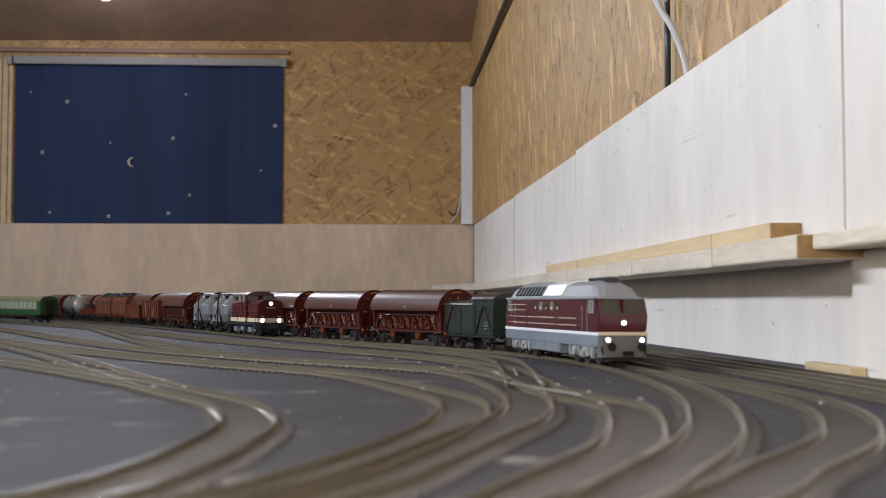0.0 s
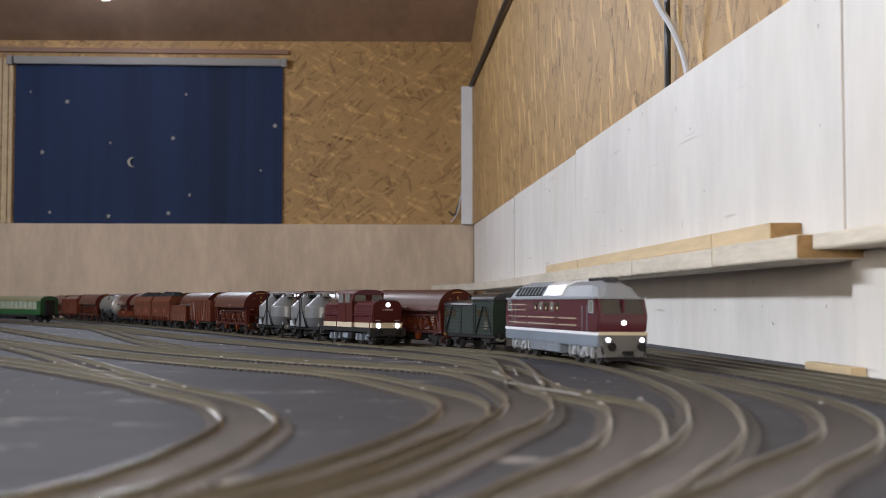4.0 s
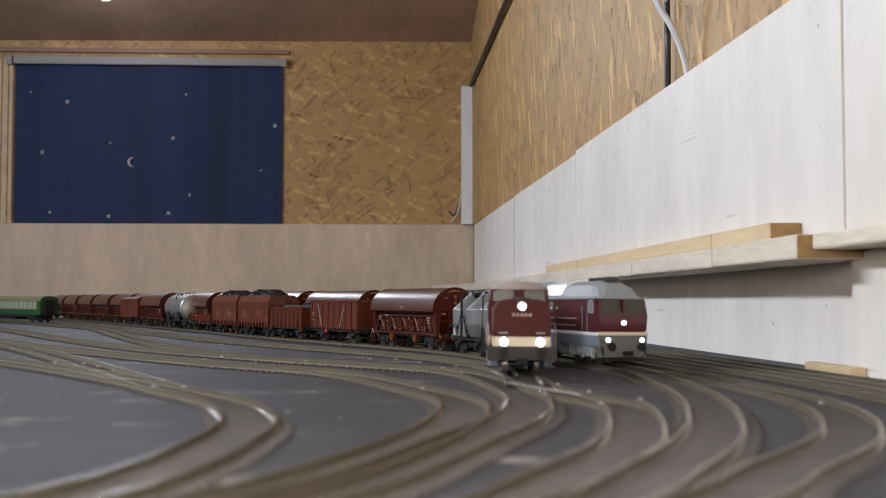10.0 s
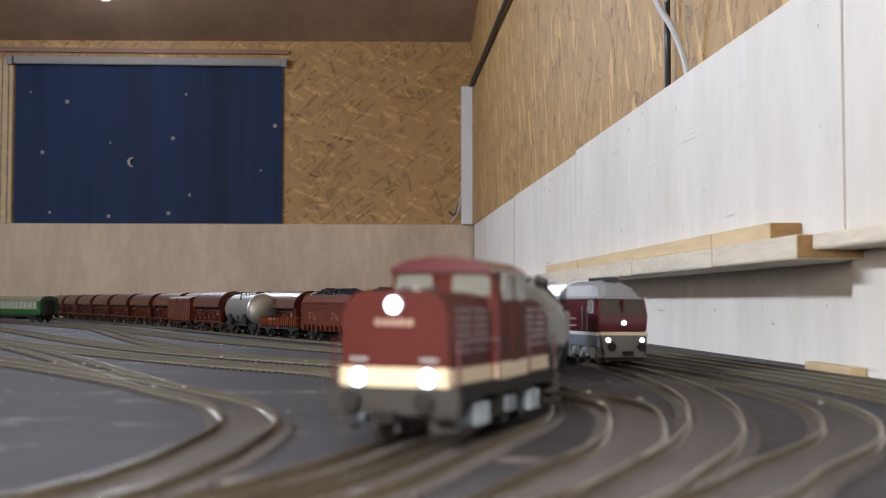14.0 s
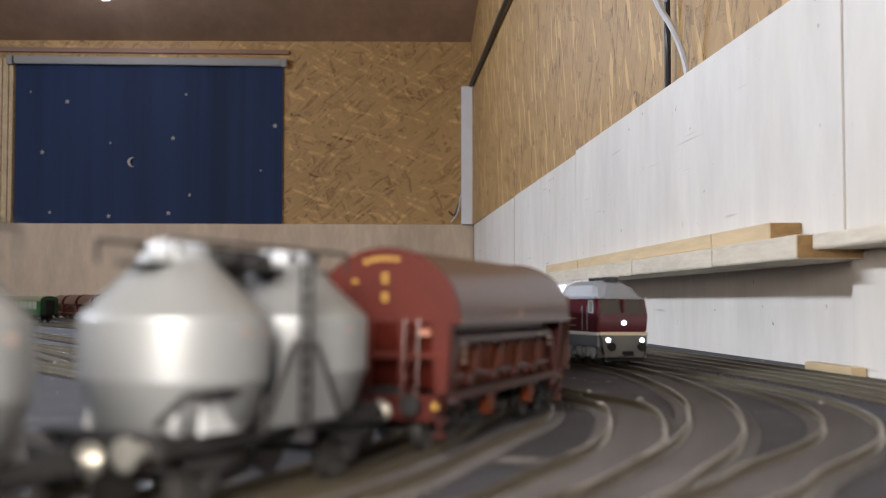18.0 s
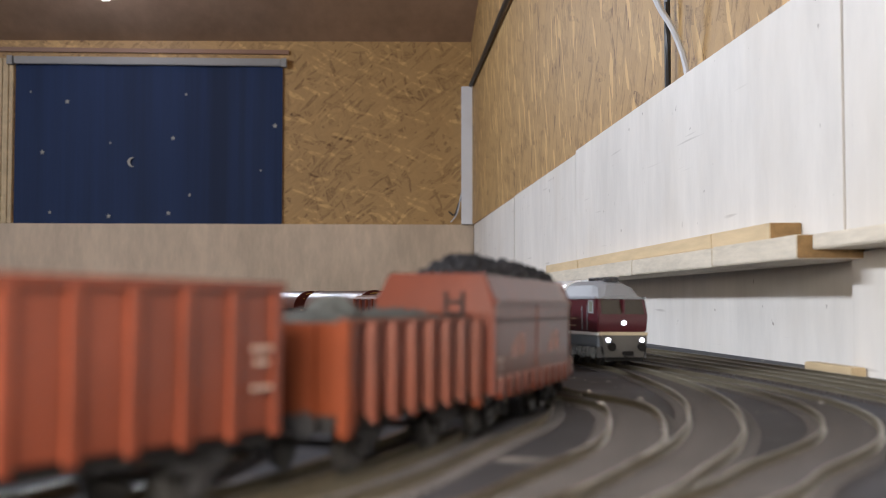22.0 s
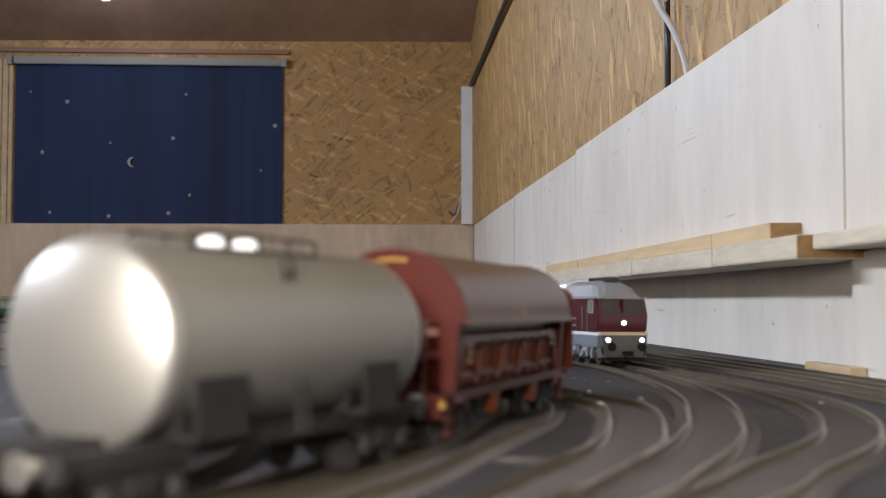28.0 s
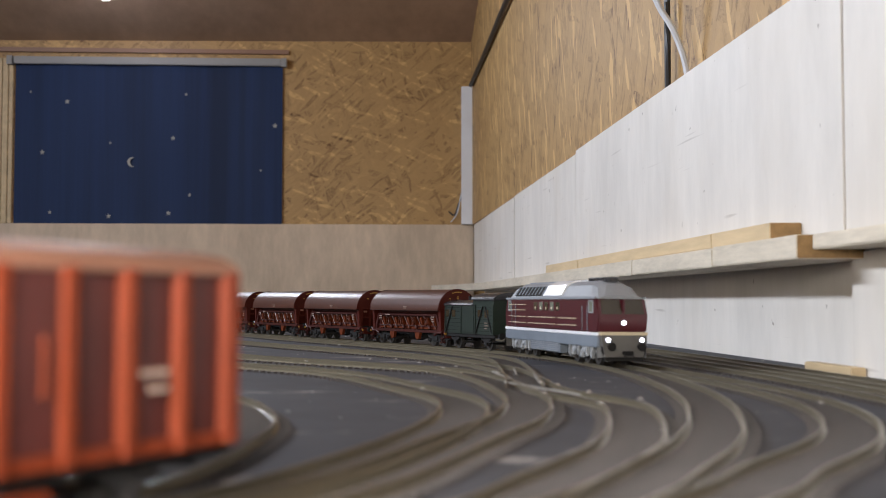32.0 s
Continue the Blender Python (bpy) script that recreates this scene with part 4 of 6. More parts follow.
def diesel_long():
    """Six-axle diesel locomotive, 237 mm, standing with its lights on."""
    d = thing("diesel_locomotive", "wine red six-axle model diesel locomotive with grey roof, headlights on", "model locomotive")
    side = [(-107, 20.9), (107, 20.9), (109.5, 31.5), (104.5, 43.0), (-104.5, 43.0), (-109.5, 31.5)]
    part("body", prism(B(), side, -17, 17, "y"), RED, d, bevel=0.9, smooth=True)
    part("skirt", box(B(), -108, 108, -17.1, 17.1, 11.4, 18.7), FRAMEGREY, d, "blue-grey frame skirt", bevel=0.6)
    part("stripe", box(B(), -108.5, 108.5, -17.25, 17.25, 18.8, 20.8), WHITE, d, "white waist stripe", bevel=0.3)
    sec = []
    for x, w, h in ((-106, 16.4, 45.0), (-96, 16.9, 52.6), (-86, 17.0, 55.2), (84, 17.0, 55.2), (94, 16.9, 52.6), (106, 16.4, 45.0)):
        k = (h - 42.6) / 9.4
        sec.append([(x, -w, 42.6), (x, w, 42.6), (x, w * 0.96, 42.6 + 1.6 * k), (x, w * 0.70, 42.6 + 6.8 * k), (x, w * 0.36, 42.6 + 9.0 * k), (x, 0, h), (x, -w * 0.36, 42.6 + 9.0 * k), (x, -w * 0.70, 42.6 + 6.8 * k), (x, -w * 0.96, 42.6 + 1.6 * k)])
    part("roof", loft(B(), sec), LIGHTGREY, d, "light grey roof")
    for s in (-1, 1):
        bm = B()
        loft(bm, [[(s * 106, y, 5) for y in (-17, 17)] + [(s * 106, y, 19.4) for y in (17, -17)], [(s * 111.6, y, 5.5) for y in (-13.0, 13.0)] + [(s * 110.8, y, 19.4) for y in (15.5, -15.5)]])
        nose = part("nose", bm, BEIGE, d, "dull beige-grey lower front")
        part("front_stripe", box(B(), min(s * 107, s * 111.2), max(s * 107, s * 111.2), -16.4, 16.4, 18.9, 21.3), CREAM, d, "yellowish cream front stripe", bevel=0.4)
        for y in (-7.8, 7.8):
            bm = B()
            loft(bm, [[(s * 108.8, y - 6.8, 32.8), (s * 108.8, y + 6.8, 32.8), (s * 104.9, y + 6.4, 42.2), (s * 104.9, y - 6.4, 42.2)],
                      [(s * 109.5, y - 6.8, 32.8), (s * 109.5, y + 6.8, 32.8), (s * 105.5, y + 6.4, 42.2), (s * 105.5, y - 6.4, 42.2)]])
            part("windscreen", bm, GLASS, d, "dark cab window")
        bm = B()
        box(bm, min(s * 105, s * 110.4), max(s * 105, s * 110.4), -0.7, 0.7, 33.8, 42.0)
        part("window_post", bm, RED, d)
        for y, z, r in ((-11.5, 16.2, 1.35), (11.5, 16.2, 1.35), (0, 27.3, 1.35)):
            bm = B()
            rod(bm, (s * 109, y, z), (s * (112.6 if z < 20 else 110.4), y, z), r + 0.6, 14)
            ring = part("lamp_housing", bm, LIGHTGREY, d)
            part("headlight", rod(B(), (s * 110, y, z), (s * (113.1 if z < 20 else 110.9), y, z), r, 14), LAMP if s > 0 else PANELGREY, ring, "glowing headlight" if s > 0 else "unlit lamp")
        bm = B()
        prism(bm, [(-13, 3.0), (13, 3.0), (15, 9), (15, 12), (-15, 12), (-15, 9)], s * 107, s * 110.5)
        part("snow_plough", bm, BLACK, d)
        for y in (-17.05, 17.05):
            bm = B()
            box(bm, min(s * 92, s * 99), max(s * 92, s * 99), y - 0.2, y + 0.2, 34, 41)
            part("cab_window", bm, PALEGLASS, d, "side cab window")
            bm = B()
            for x0, x1, z0, z1 in ((91, 100, 33.2, 34), (91, 100, 41, 41.8), (91, 92, 33.2, 41.8), (99, 100, 33.2, 41.8)):
                box(bm, min(s * x0, s * x1), max(s * x0, s * x1), y - 0.45, y + 0.45, z0, z1)
            part("window_frame", bm, LIGHTGREY, d)
            bm = B()
            box(bm, min(s * 80, s * 88), max(s * 80, s * 88), y - 0.2, y + 0.2, 21.5, 41)
            part("door", bm, RED, d)
            for x in (79, 89):
                part("handrail", rod(B(), (s * x, y * 1.02, 21.5), (s * x, y * 1.02, 38), 0.25, 5), FRAMEGREY, d)
    for s in (-1, 1):
        part("eave", box(B(), -104, 104, min(s * 16.6, s * 17.9), max(s * 16.6, s * 17.9), 42.4, 44.0), LIGHTGREY, d, "pale grey eave strip", bevel=0.3)
        for k in range(5):
            x = -30 + 13 * k
            bm = B()
            box(bm, x, x + 8, min(s * 16.9, s * 17.25), max(s * 16.9, s * 17.25), 34.5, 40.5)
            part("side_window", bm, PALEGLASS if k % 2 else GLASS, d, "small engine room window")
            # painted glint: a pale dot set on the pane
            bm = B()
            rod(bm, (x + 4, s * 17.0, 36.2), (x + 4, s * 17.5, 36.2), 1.1, 8)
            part("glint", bm, CREAM, d, "pale dot drawn as a glint on the window")
        for x0, x1 in ((-98, -52), (28, 66), (-45, 20)):
            for z in (24.5, 29.2) + ((34.2, 38.4) if x0 == -98 else ()):
                part("grille_bar", box(B(), x0, x1, min(s * 17, s * 17.5), max(s * 17, s * 17.5), z, z + 0.5), CREAM, d, "thin horizontal grille bar")
        bm = B()
        prism(bm, [(s * 16.1, 45.2), (s * 16.9, 45.6), (s * 12.9, 52.1), (s * 12.1, 51.7)], -82, -10)
        g = part("roof_grille", bm, BLACK, d, "dark louvred roof grille")
        for k in range(9):
            x = -79 + 8.6 * k
            bm = B()
            rod(bm, (x, s * 16.8, 45.8), (x, s * 12.9, 52.0), 0.6, 5)
            part("louvre", bm, FRAMEGREY, g)
        # hatch coloured white to carry the lamp's reflection on the roof
        bm = B()
        prism(bm, [(s * 16.2, 44.8), (s * 17.1, 45.2), (s * 12.9, 52.5), (s * 6.6, 55.8), (s * 2.4, 56.2), (s * 2.4, 55.0), (s * 6.0, 54.4), (s * 11.8, 51.6)], -8, 34)
        part("roof_hatch", bm, mat("hatch_reflection_white", (0.8, 0.8, 0.82), 0.12, 0.0, vary=0.03, bump=0), d, "glossy roof hatch, whitened for the lamp reflection on it")
        bm = B()
        box(bm, -42, 30, min(s * 10, s * 16.2), max(s * 10, s * 16.2), 5.0, 12.4)
        tank = part("fuel_tank", bm, FRAMEGREY, d, "blue-grey ribbed tank", bevel=0.8)
        for k in range(5):
            part("rib", box(B(), -40, 28, min(s * 16.2, s * 16.9), max(s * 16.2, s * 16.9), 5.8 + 1.3 * k, 6.3 + 1.3 * k), LIGHTGREY, tank)
    for x in (58, 72, 86):
        fan = part("roof_fan", rod(B(), (x, 0, 54), (x, 0, 56.8), 5, 14), DARKROOF, d, "dark round roof fan")
        for k in range(3):
            part("fan_bar", rod(B(), (x - 3.4 + 3.4 * k, -3.6, 56.7), (x - 3.4 + 3.4 * k, 3.6, 56.7), 0.5, 5), LIGHTGREY, fan)
    part("roof_walk", box(B(), -80, -10, -5, 5, 54.6, 55.8), LIGHTGREY, d)
    for x in (-70, 70):
        b = bogie(d, x, 21, 3, BOGIEGREY, 6.0)
        for s in (-1, 1):
            for k in range(6):
                bm = B()
                px = -22 + 8.8 * k
                rod(bm, (px, s * 14.6, 5.5), (px + 1.2, s * 14.6, 12), 1.7, 8)
                part("spring", bm, BOGIEGREY, b)
            bm = B()
            rod(bm, (-14, s * 14.4, 9.2), (-6, s * 14.4, 9.2), 2.0, 10)
            rod(bm, (6, s * 14.4, 9.2), (14, s * 14.4, 9.2), 2.0, 10)
            part("brake_cylinder", bm, BOGIEGREY, b)
    part("underframe", box(B(), -106, 106, -9, 9, 8, 13), BLACK, d)
    ends(d, 111.5)
    return d


def diesel_short():
    """Four-axle centre-cab diesel locomotive, 125 mm."""
    d = thing("centre_cab_locomotive", "red centre-cab model diesel locomotive with cream stripe, headlights on", "model locomotive")

    def hood(x0, x1, w, top):
        o = [(-w, 16), (w, 16), (w, top - 5), (w - 2.4, top - 1.2), (w - 6, top), (-w + 6, top), (-w + 2.4, top - 1.2), (-w, top - 5)]
        return prism(B(), o, x0, x1)

    part("front_hood", hood(15, 57, 14.2, 38.0), SCARLET, d, bevel=0.7, smooth=True)
    part("rear_hood", hood(-57, -19, 14.2, 37.0), SCARLET, d, bevel=0.7, smooth=True)
    cab = part("cab", prism(B(), [(-16, 16), (16, 16), (16, 36), (14.4, 43.6), (-14.4, 43.6), (-16, 36)], -19, 15), SCARLET, d, bevel=0.6)
    part("cab_roof", prism(B(), [(-15.2, 43.2), (15.2, 43.2), (15.0, 44.2), (10.5, 46.6), (4.0, 47.6), (-4.0, 47.6), (-10.5, 46.6), (-15.0, 44.2)], -22.0, 18.0), RED, d, "dark red flat-arched cab roof", bevel=0.4)
    for x, s in ((15.0, 1), (-19.0, -1)):
        for y in (-1, 1):
            bm = B()
            prism(bm, [(y * 2.6, 37.2), (y * 14.4, 37.2), (y * 13.4, 42.4), (y * 11.5, 43.1), (y * 4.2, 43.1), (y * 2.6, 42.2)], x, x + s * 0.5)
            win = part("cab_window", bm, CABGLASS, d, "pale cab window")
            bm = B()
            for a, b_, c, e in ((2.0, 14.9, 42.9, 43.6), (2.0, 2.8, 37.2, 43.4), (13.8, 14.6, 37.2, 42.9)):
                box(bm, min(x, x + s * 0.8), max(x, x + s * 0.8), min(y * a, y * b_), max(y * a, y * b_), c, e)
            part("window_frame", bm, SCARLET, win)
    for s in (-1, 1):
        for x in (-12, 4):
            bm = B()
            prism(bm, [(x - 5.0, 36.2), (x + 5.0, 36.2), (x + 5.0, 43.6), (x - 5.0, 43.6)], s * 15.1, s * 16.0, "y")
            part("side_window", bm, CABGLASS, d, "pale side window")
        bm = B()
        box(bm, -8, 0, min(s * 15.9, s * 16.3), max(s * 15.9, s * 16.3), 17, 35)
        part("door", bm, SCARLET, d)
        part("stripe", box(B(), -57.5, 57.5, min(s * 13.0, s * 14.5), max(s * 13.0, s * 14.5), 14.6, 19.6), CREAM, d, "cream waist stripe", bevel=0.3)
        part("cab_stripe", box(B(), -19.4, 15.4, min(s * 15.2, s * 16.4), max(s * 15.2, s * 16.4), 14.6, 19.6), CREAM, d, bevel=0.3)
        for x0, x1 in ((20, 34), (37, 52), (-52, -38), (-36, -24)):
            bm = B()
            for k in range(6):
                box(bm, x0, x1, min(s * 14.1, s * 14.5), max(s * 14.1, s * 14.5), 23 + 2 * k, 24 + 2 * k)
            part("louvre_panel", bm, RED, d, "dark red louvred panel")
        for x0, x1 in ((17, 56), (-56, -20)):
            bm = B()
            for x in (x0, x1):
                rod(bm, (x, s * 16.6, 15), (x, s * 16.6, 26), 0.35, 5)
            rod(bm, (x0, s * 16.6, 26), (x1, s * 16.6, 26), 0.35, 5)
            part("handrail", bm, RED, d)
        bm = B()
        box(bm, -14, 14, min(s * 9, s * 15.5), max(s * 9, s * 15.5), 4.5, 11.0)
        part("fuel_tank", bm, BLACK, d, bevel=0.6)
        for x in (-34, -26, 26, 34):
            part("spring", rod(B(), (x, s * 14.8, 4), (x, s * 14.8, 10), 1.8, 8), FRAMEGREY, d, "weathered grey spring")
        part("battery_box", box(B(), -6, 6, min(s * 15.4, s * 16.2), max(s * 15.4, s * 16.2), 5.5, 10), FRAMEGREY, d, bevel=0.3)
        # headlights and front
        x = s * 57
        part("front_stripe", box(B(), min(x, x + s * 0.5), max(x, x + s * 0.5), -14.4, 14.4, 14.6, 19.6), CREAM, d, "cream front stripe", bevel=0.2)
        for y, z, r in ((-9.1, 17.2, 2.0), (9.1, 17.2, 2.0), (0, 34.6, 1.8)):
            if s < 0 and z > 30:
                z = 33.0
            ring = part("lamp_housing", rod(B(), (x - s, y, z), (x + s * 0.9, y, z), r + 0.5, 14), LIGHTGREY, d)
            part("headlight", rod(B(), (x, y, z), (x + s * 1.4, y, z), r, 14), LAMP if s > 0 else PANELGREY, ring, "glowing headlight" if s > 0 else "unlit lamp")
        bm = B()
        for k in range(5):
            box(bm, min(x, x + s * 0.4), max(x, x + s * 0.4), -5 + 2.1 * k, -5 + 2.1 * k + 1.4, 29.6, 31.2)
        part("number_plate", bm, PRINT, d, "pale illegible plate")
        for k in range(2):
            bm = B()
            rod(bm, (x + s * 0.3, (k * 2 - 1) * 7, 21.5), (x + s * 0.3, (k * 2 - 1) * 11.5, 21.5), 0.45, 6)
            part("grab_handle", bm, LIGHTGREY, d)
        part("buffer_beam", box(B(), min(s * 56, s * 59), max(s * 56, s * 59), -17.5, 17.5, 8.0, 15.0), FRONTBEIGE, d, bevel=0.5)
        for y in (-14, 14):
            bm = B()
            for z in (4, 7.5, 11):
                box(bm, min(s * 50, s * 58), max(s * 50, s * 58), y - 3, y + 3, z, z + 0.8)
            part("step", bm, FRONTBEIGE, d)
    part("frame", box(B(), -57, 57, -16.8, 16.8, 11.5, 15.4), BLACK, d, bevel=0.4)
    part("roof_fan", rod(B(), (38, 0, 37.6), (38, 0, 39.0), 5, 14), DARKROOF, d)
    part("exhaust", box(B(), -50, -30, -6, 6, 36.6, 38.2), DARKROOF, d, bevel=0.4)
    for x in (-31, 31):
        bogie(d, x, 11, 2, FRAMEGREY, 5.6)
    ends(d, 58)
    return d


def silo_wagon():
    """Two-vessel powder wagon, 99 mm."""
    w = thing("silo_wagon", "pale grey two-vessel cement silo wagon", "model wagon", "silo wagons")
    part("frame", box(B(), -43, 43, -13.5, 13.5, 10.6, 13.6), BLACK, w, bevel=0.4)
    for x in (-20.5, 20.5):
        v = part("vessel", lathe(B(), ((14.6, 13.8), (15.2, 14.4), (17.4, 21.6), (17.7, 22.2), (17.9, 22.6), (18.0, 23.0), (18.0, 23.4), (18.0, 33.2), (18.0, 33.6), (17.8, 34.0), (17.4, 34.4), (17.0, 34.75), (9.0, 42.3), (8.6, 42.7), (7.6, 43.6), (7.2, 45.2)), 36, c=(x, 0, 0)), SILO, w, "pale grey conical vessel", smooth=True)
        part("hatch", lathe(B(), ((6.0, 45.2), (6.2, 46.2), (5.6, 47.6), (2, 48.4)), 18, c=(x, 0, 0)), LIGHTGREY, v, "grey round filling hatch", smooth=True)
        for a in (40, 130, 230, 320):
            ca, sa = math.cos(radians(a)), math.sin(radians(a))
            part("hatch_clamp", rod(B(), (x + 5.2 * ca, 5.2 * sa, 45.6), (x + 7.4 * ca, 7.4 * sa, 46.6), 0.7, 6), BLACK, v)
        part("weld_band", lathe(B(), ((17.75, 22.6), (18.1, 22.8), (18.1, 23.4), (17.75, 23.6)), 28, c=(x, 0, 0)), SILO, v, smooth=True)
        for s in (-1, 1):
            bm = B()
            prism(bm, [(x - 14, 13.6), (x + 14, 13.6), (x + 11, 26), (x + 6, 18), (x - 6, 18), (x - 11, 26)], s * 9, s * 9.8, "y")
            part("leg_plate", bm, PANELGREY, w, "pale support plate")
            bars(w, x - 4, s * 17.6, 31, ((0, 5, 0), (6, 3, 0)), side=s)
    for s in (-1, 1):
        part("side_panel", box(B(), 27 * s - 6.5, 27 * s + 6.5, min(s * 14.4, s * 15), max(s * 14.4, s * 15), 14, 20.0), PANELGREY, w, "white lettering panel")
        bm = B()
        rod(bm, (s * 15, s * 16.2, 13), (s * 15, s * 16.2, 21), 0.8, 8)
        rod(bm, (s * 15, s * 16.2, 21), (s * 40, s * 16.2, 21), 0.8, 8)
        rod(bm, (s * 40, s * 16.2, 21), (s * 43, s * 12, 16), 0.8, 8)
        part("hose", bm, BLACK, w)
        bm = B()
        for x in (-1.8, 1.8):
            rod(bm, (x, s * 16.8, 10), (x, s * 16.8, 44), 0.5, 6)
        for k in range(10):
            rod(bm, (-1.8, s * 16.8, 12 + 3.2 * k), (1.8, s * 16.8, 12 + 3.2 * k), 0.35, 5)
        part("ladder", bm, BLACK, w)
        bm = B()
        rod(bm, (-34, s * 8, 47.5), (34, s * 8, 47.5), 0.4, 5)
        for k in range(5):
            rod(bm, (-34 + 17 * k, s * 8, 43.5), (-34 + 17 * k, s * 8, 47.5), 0.4, 5)
        part("handrail", bm, BLACK, w)
        bm = B()
        box(bm, min(s * 38, s * 43), max(s * 38, s * 43), -12, 12, 13.4, 14.6)
        part("end_platform", bm, BLACK, w)
    for y in (-16.1, 16.1):
        bm = prism(B(), [(-15, 13.6), (15, 13.6), (9.5, 22), (4, 30), (-4, 30), (-9.5, 22)], y - 0.4, y + 0.4, "y")
        part("saddle_plate", bm, SILO, w, "pale grey plate between the vessels")
    part("catwalk", box(B(), -34, 34, -3.6, 3.6, 43.0, 43.8), BLACK, w)
    bm = B()
    rod(bm, (0, -7, 44.5), (0, 7, 44.5), 2.0, 10)
    rod(bm, (0, 0, 38), (0, 0, 46.5), 2.4, 10)
    box(bm, -4.5, 4.5, -3, 3, 44.5, 46.6)
    part("valve_block", bm, BLACK, w, "dark valve block on the catwalk")
    # black rods drawn in for the dark gap edges beside the lower cones
    for s in (-1, 1):
        for y in (-17.4, 17.4):
            part("drain_pipe", rod(B(), (s * 15, y * 0.95, 14), (s * 4.5, y * 0.95, 29), 0.5, 6), BLACK, w)
    bm = B()
    rod(bm, (-8, -6, 8), (8, -6, 8), 3.4, 10)
    rod(bm, (0, -12, 12), (0, 12, 12), 3.0, 10)
    part("air_tank", bm, BLACK, w)
    for x in (-27, 27):
        axle_guard(w, x)
    ends(w, 43.5, material=STEEL)
    return w


def high_wagon():
    """High-sided open wagon, 112 mm."""
    w = thing("high_sided_wagon", "brown high-sided wagon with pale diagonal braces", "model wagon")
    for s in (-1, 1):
        side = part("side_wall", box(B(), -50, 50, min(s * 15, s * 15.9), max(s * 15, s * 15.9), 13.4, 39.5), HIGHBROWN, w, bevel=0.2)
        for k in range(9):
            x = -48 + 12 * k
            part("post", box(B(), x - 1.1, x + 1.1, min(s * 15.8, s * 17.0), max(s * 15.8, s * 17.0), 12.5, 39.0), HIGHBROWN, side)
        for x0, x1 in ((-34, -24), (24, 14)) if s < 0 else ():
            bm = B()
            rod(bm, (x0, s * 16.6, 37), (x1, s * 16.6, 15), 0.7, 5)
            part("brace", bm, PRINT, side, "pale diagonal brace")
        part("top_rail", box(B(), -50.5, 50.5, min(s * 14.6, s * 17), max(s * 14.6, s * 17), 38.6, 40.4), HIGHBROWN, w, bevel=0.3)
        part("sole_bar", box(B(), -50, 50, min(s * 11, s * 13.5), max(s * 11, s * 13.5), 10.4, 13.6), BLACK, w)
        end = part("end_wall", box(B(), min(s * 49.4, s * 50.3), max(s * 49.4, s * 50.3), -15.9, 15.9, 13.4, 39.5), HIGHBROWN, w)
        for y in (-9, 0, 9):
            part("end_post", box(B(), min(s * 50.2, s * 51.4), max(s * 50.2, s * 51.4), y - 1.2, y + 1.2, 13, 39), HIGHBROWN, end)
        bars(w, -46, s * 17.05, 28, ((0, 6, 0), (1, 4, 2.4), (0, 6, 7)), side=s)
        bm = B()
        rod(bm, (s * 20, s * 13.6, 10.5), (s * 20, s * 14.4, 10.5), 2.2, 12)
        part("brake_disc", bm, REDLAMP, w, "small red disc")
    part("floor_board", box(B(), -50, 50, -15, 15, 12.8, 36.5), BLACK, w)
    for x in (-32, 32):
        axle_guard(w, x)
    ends(w, 51)
    return w


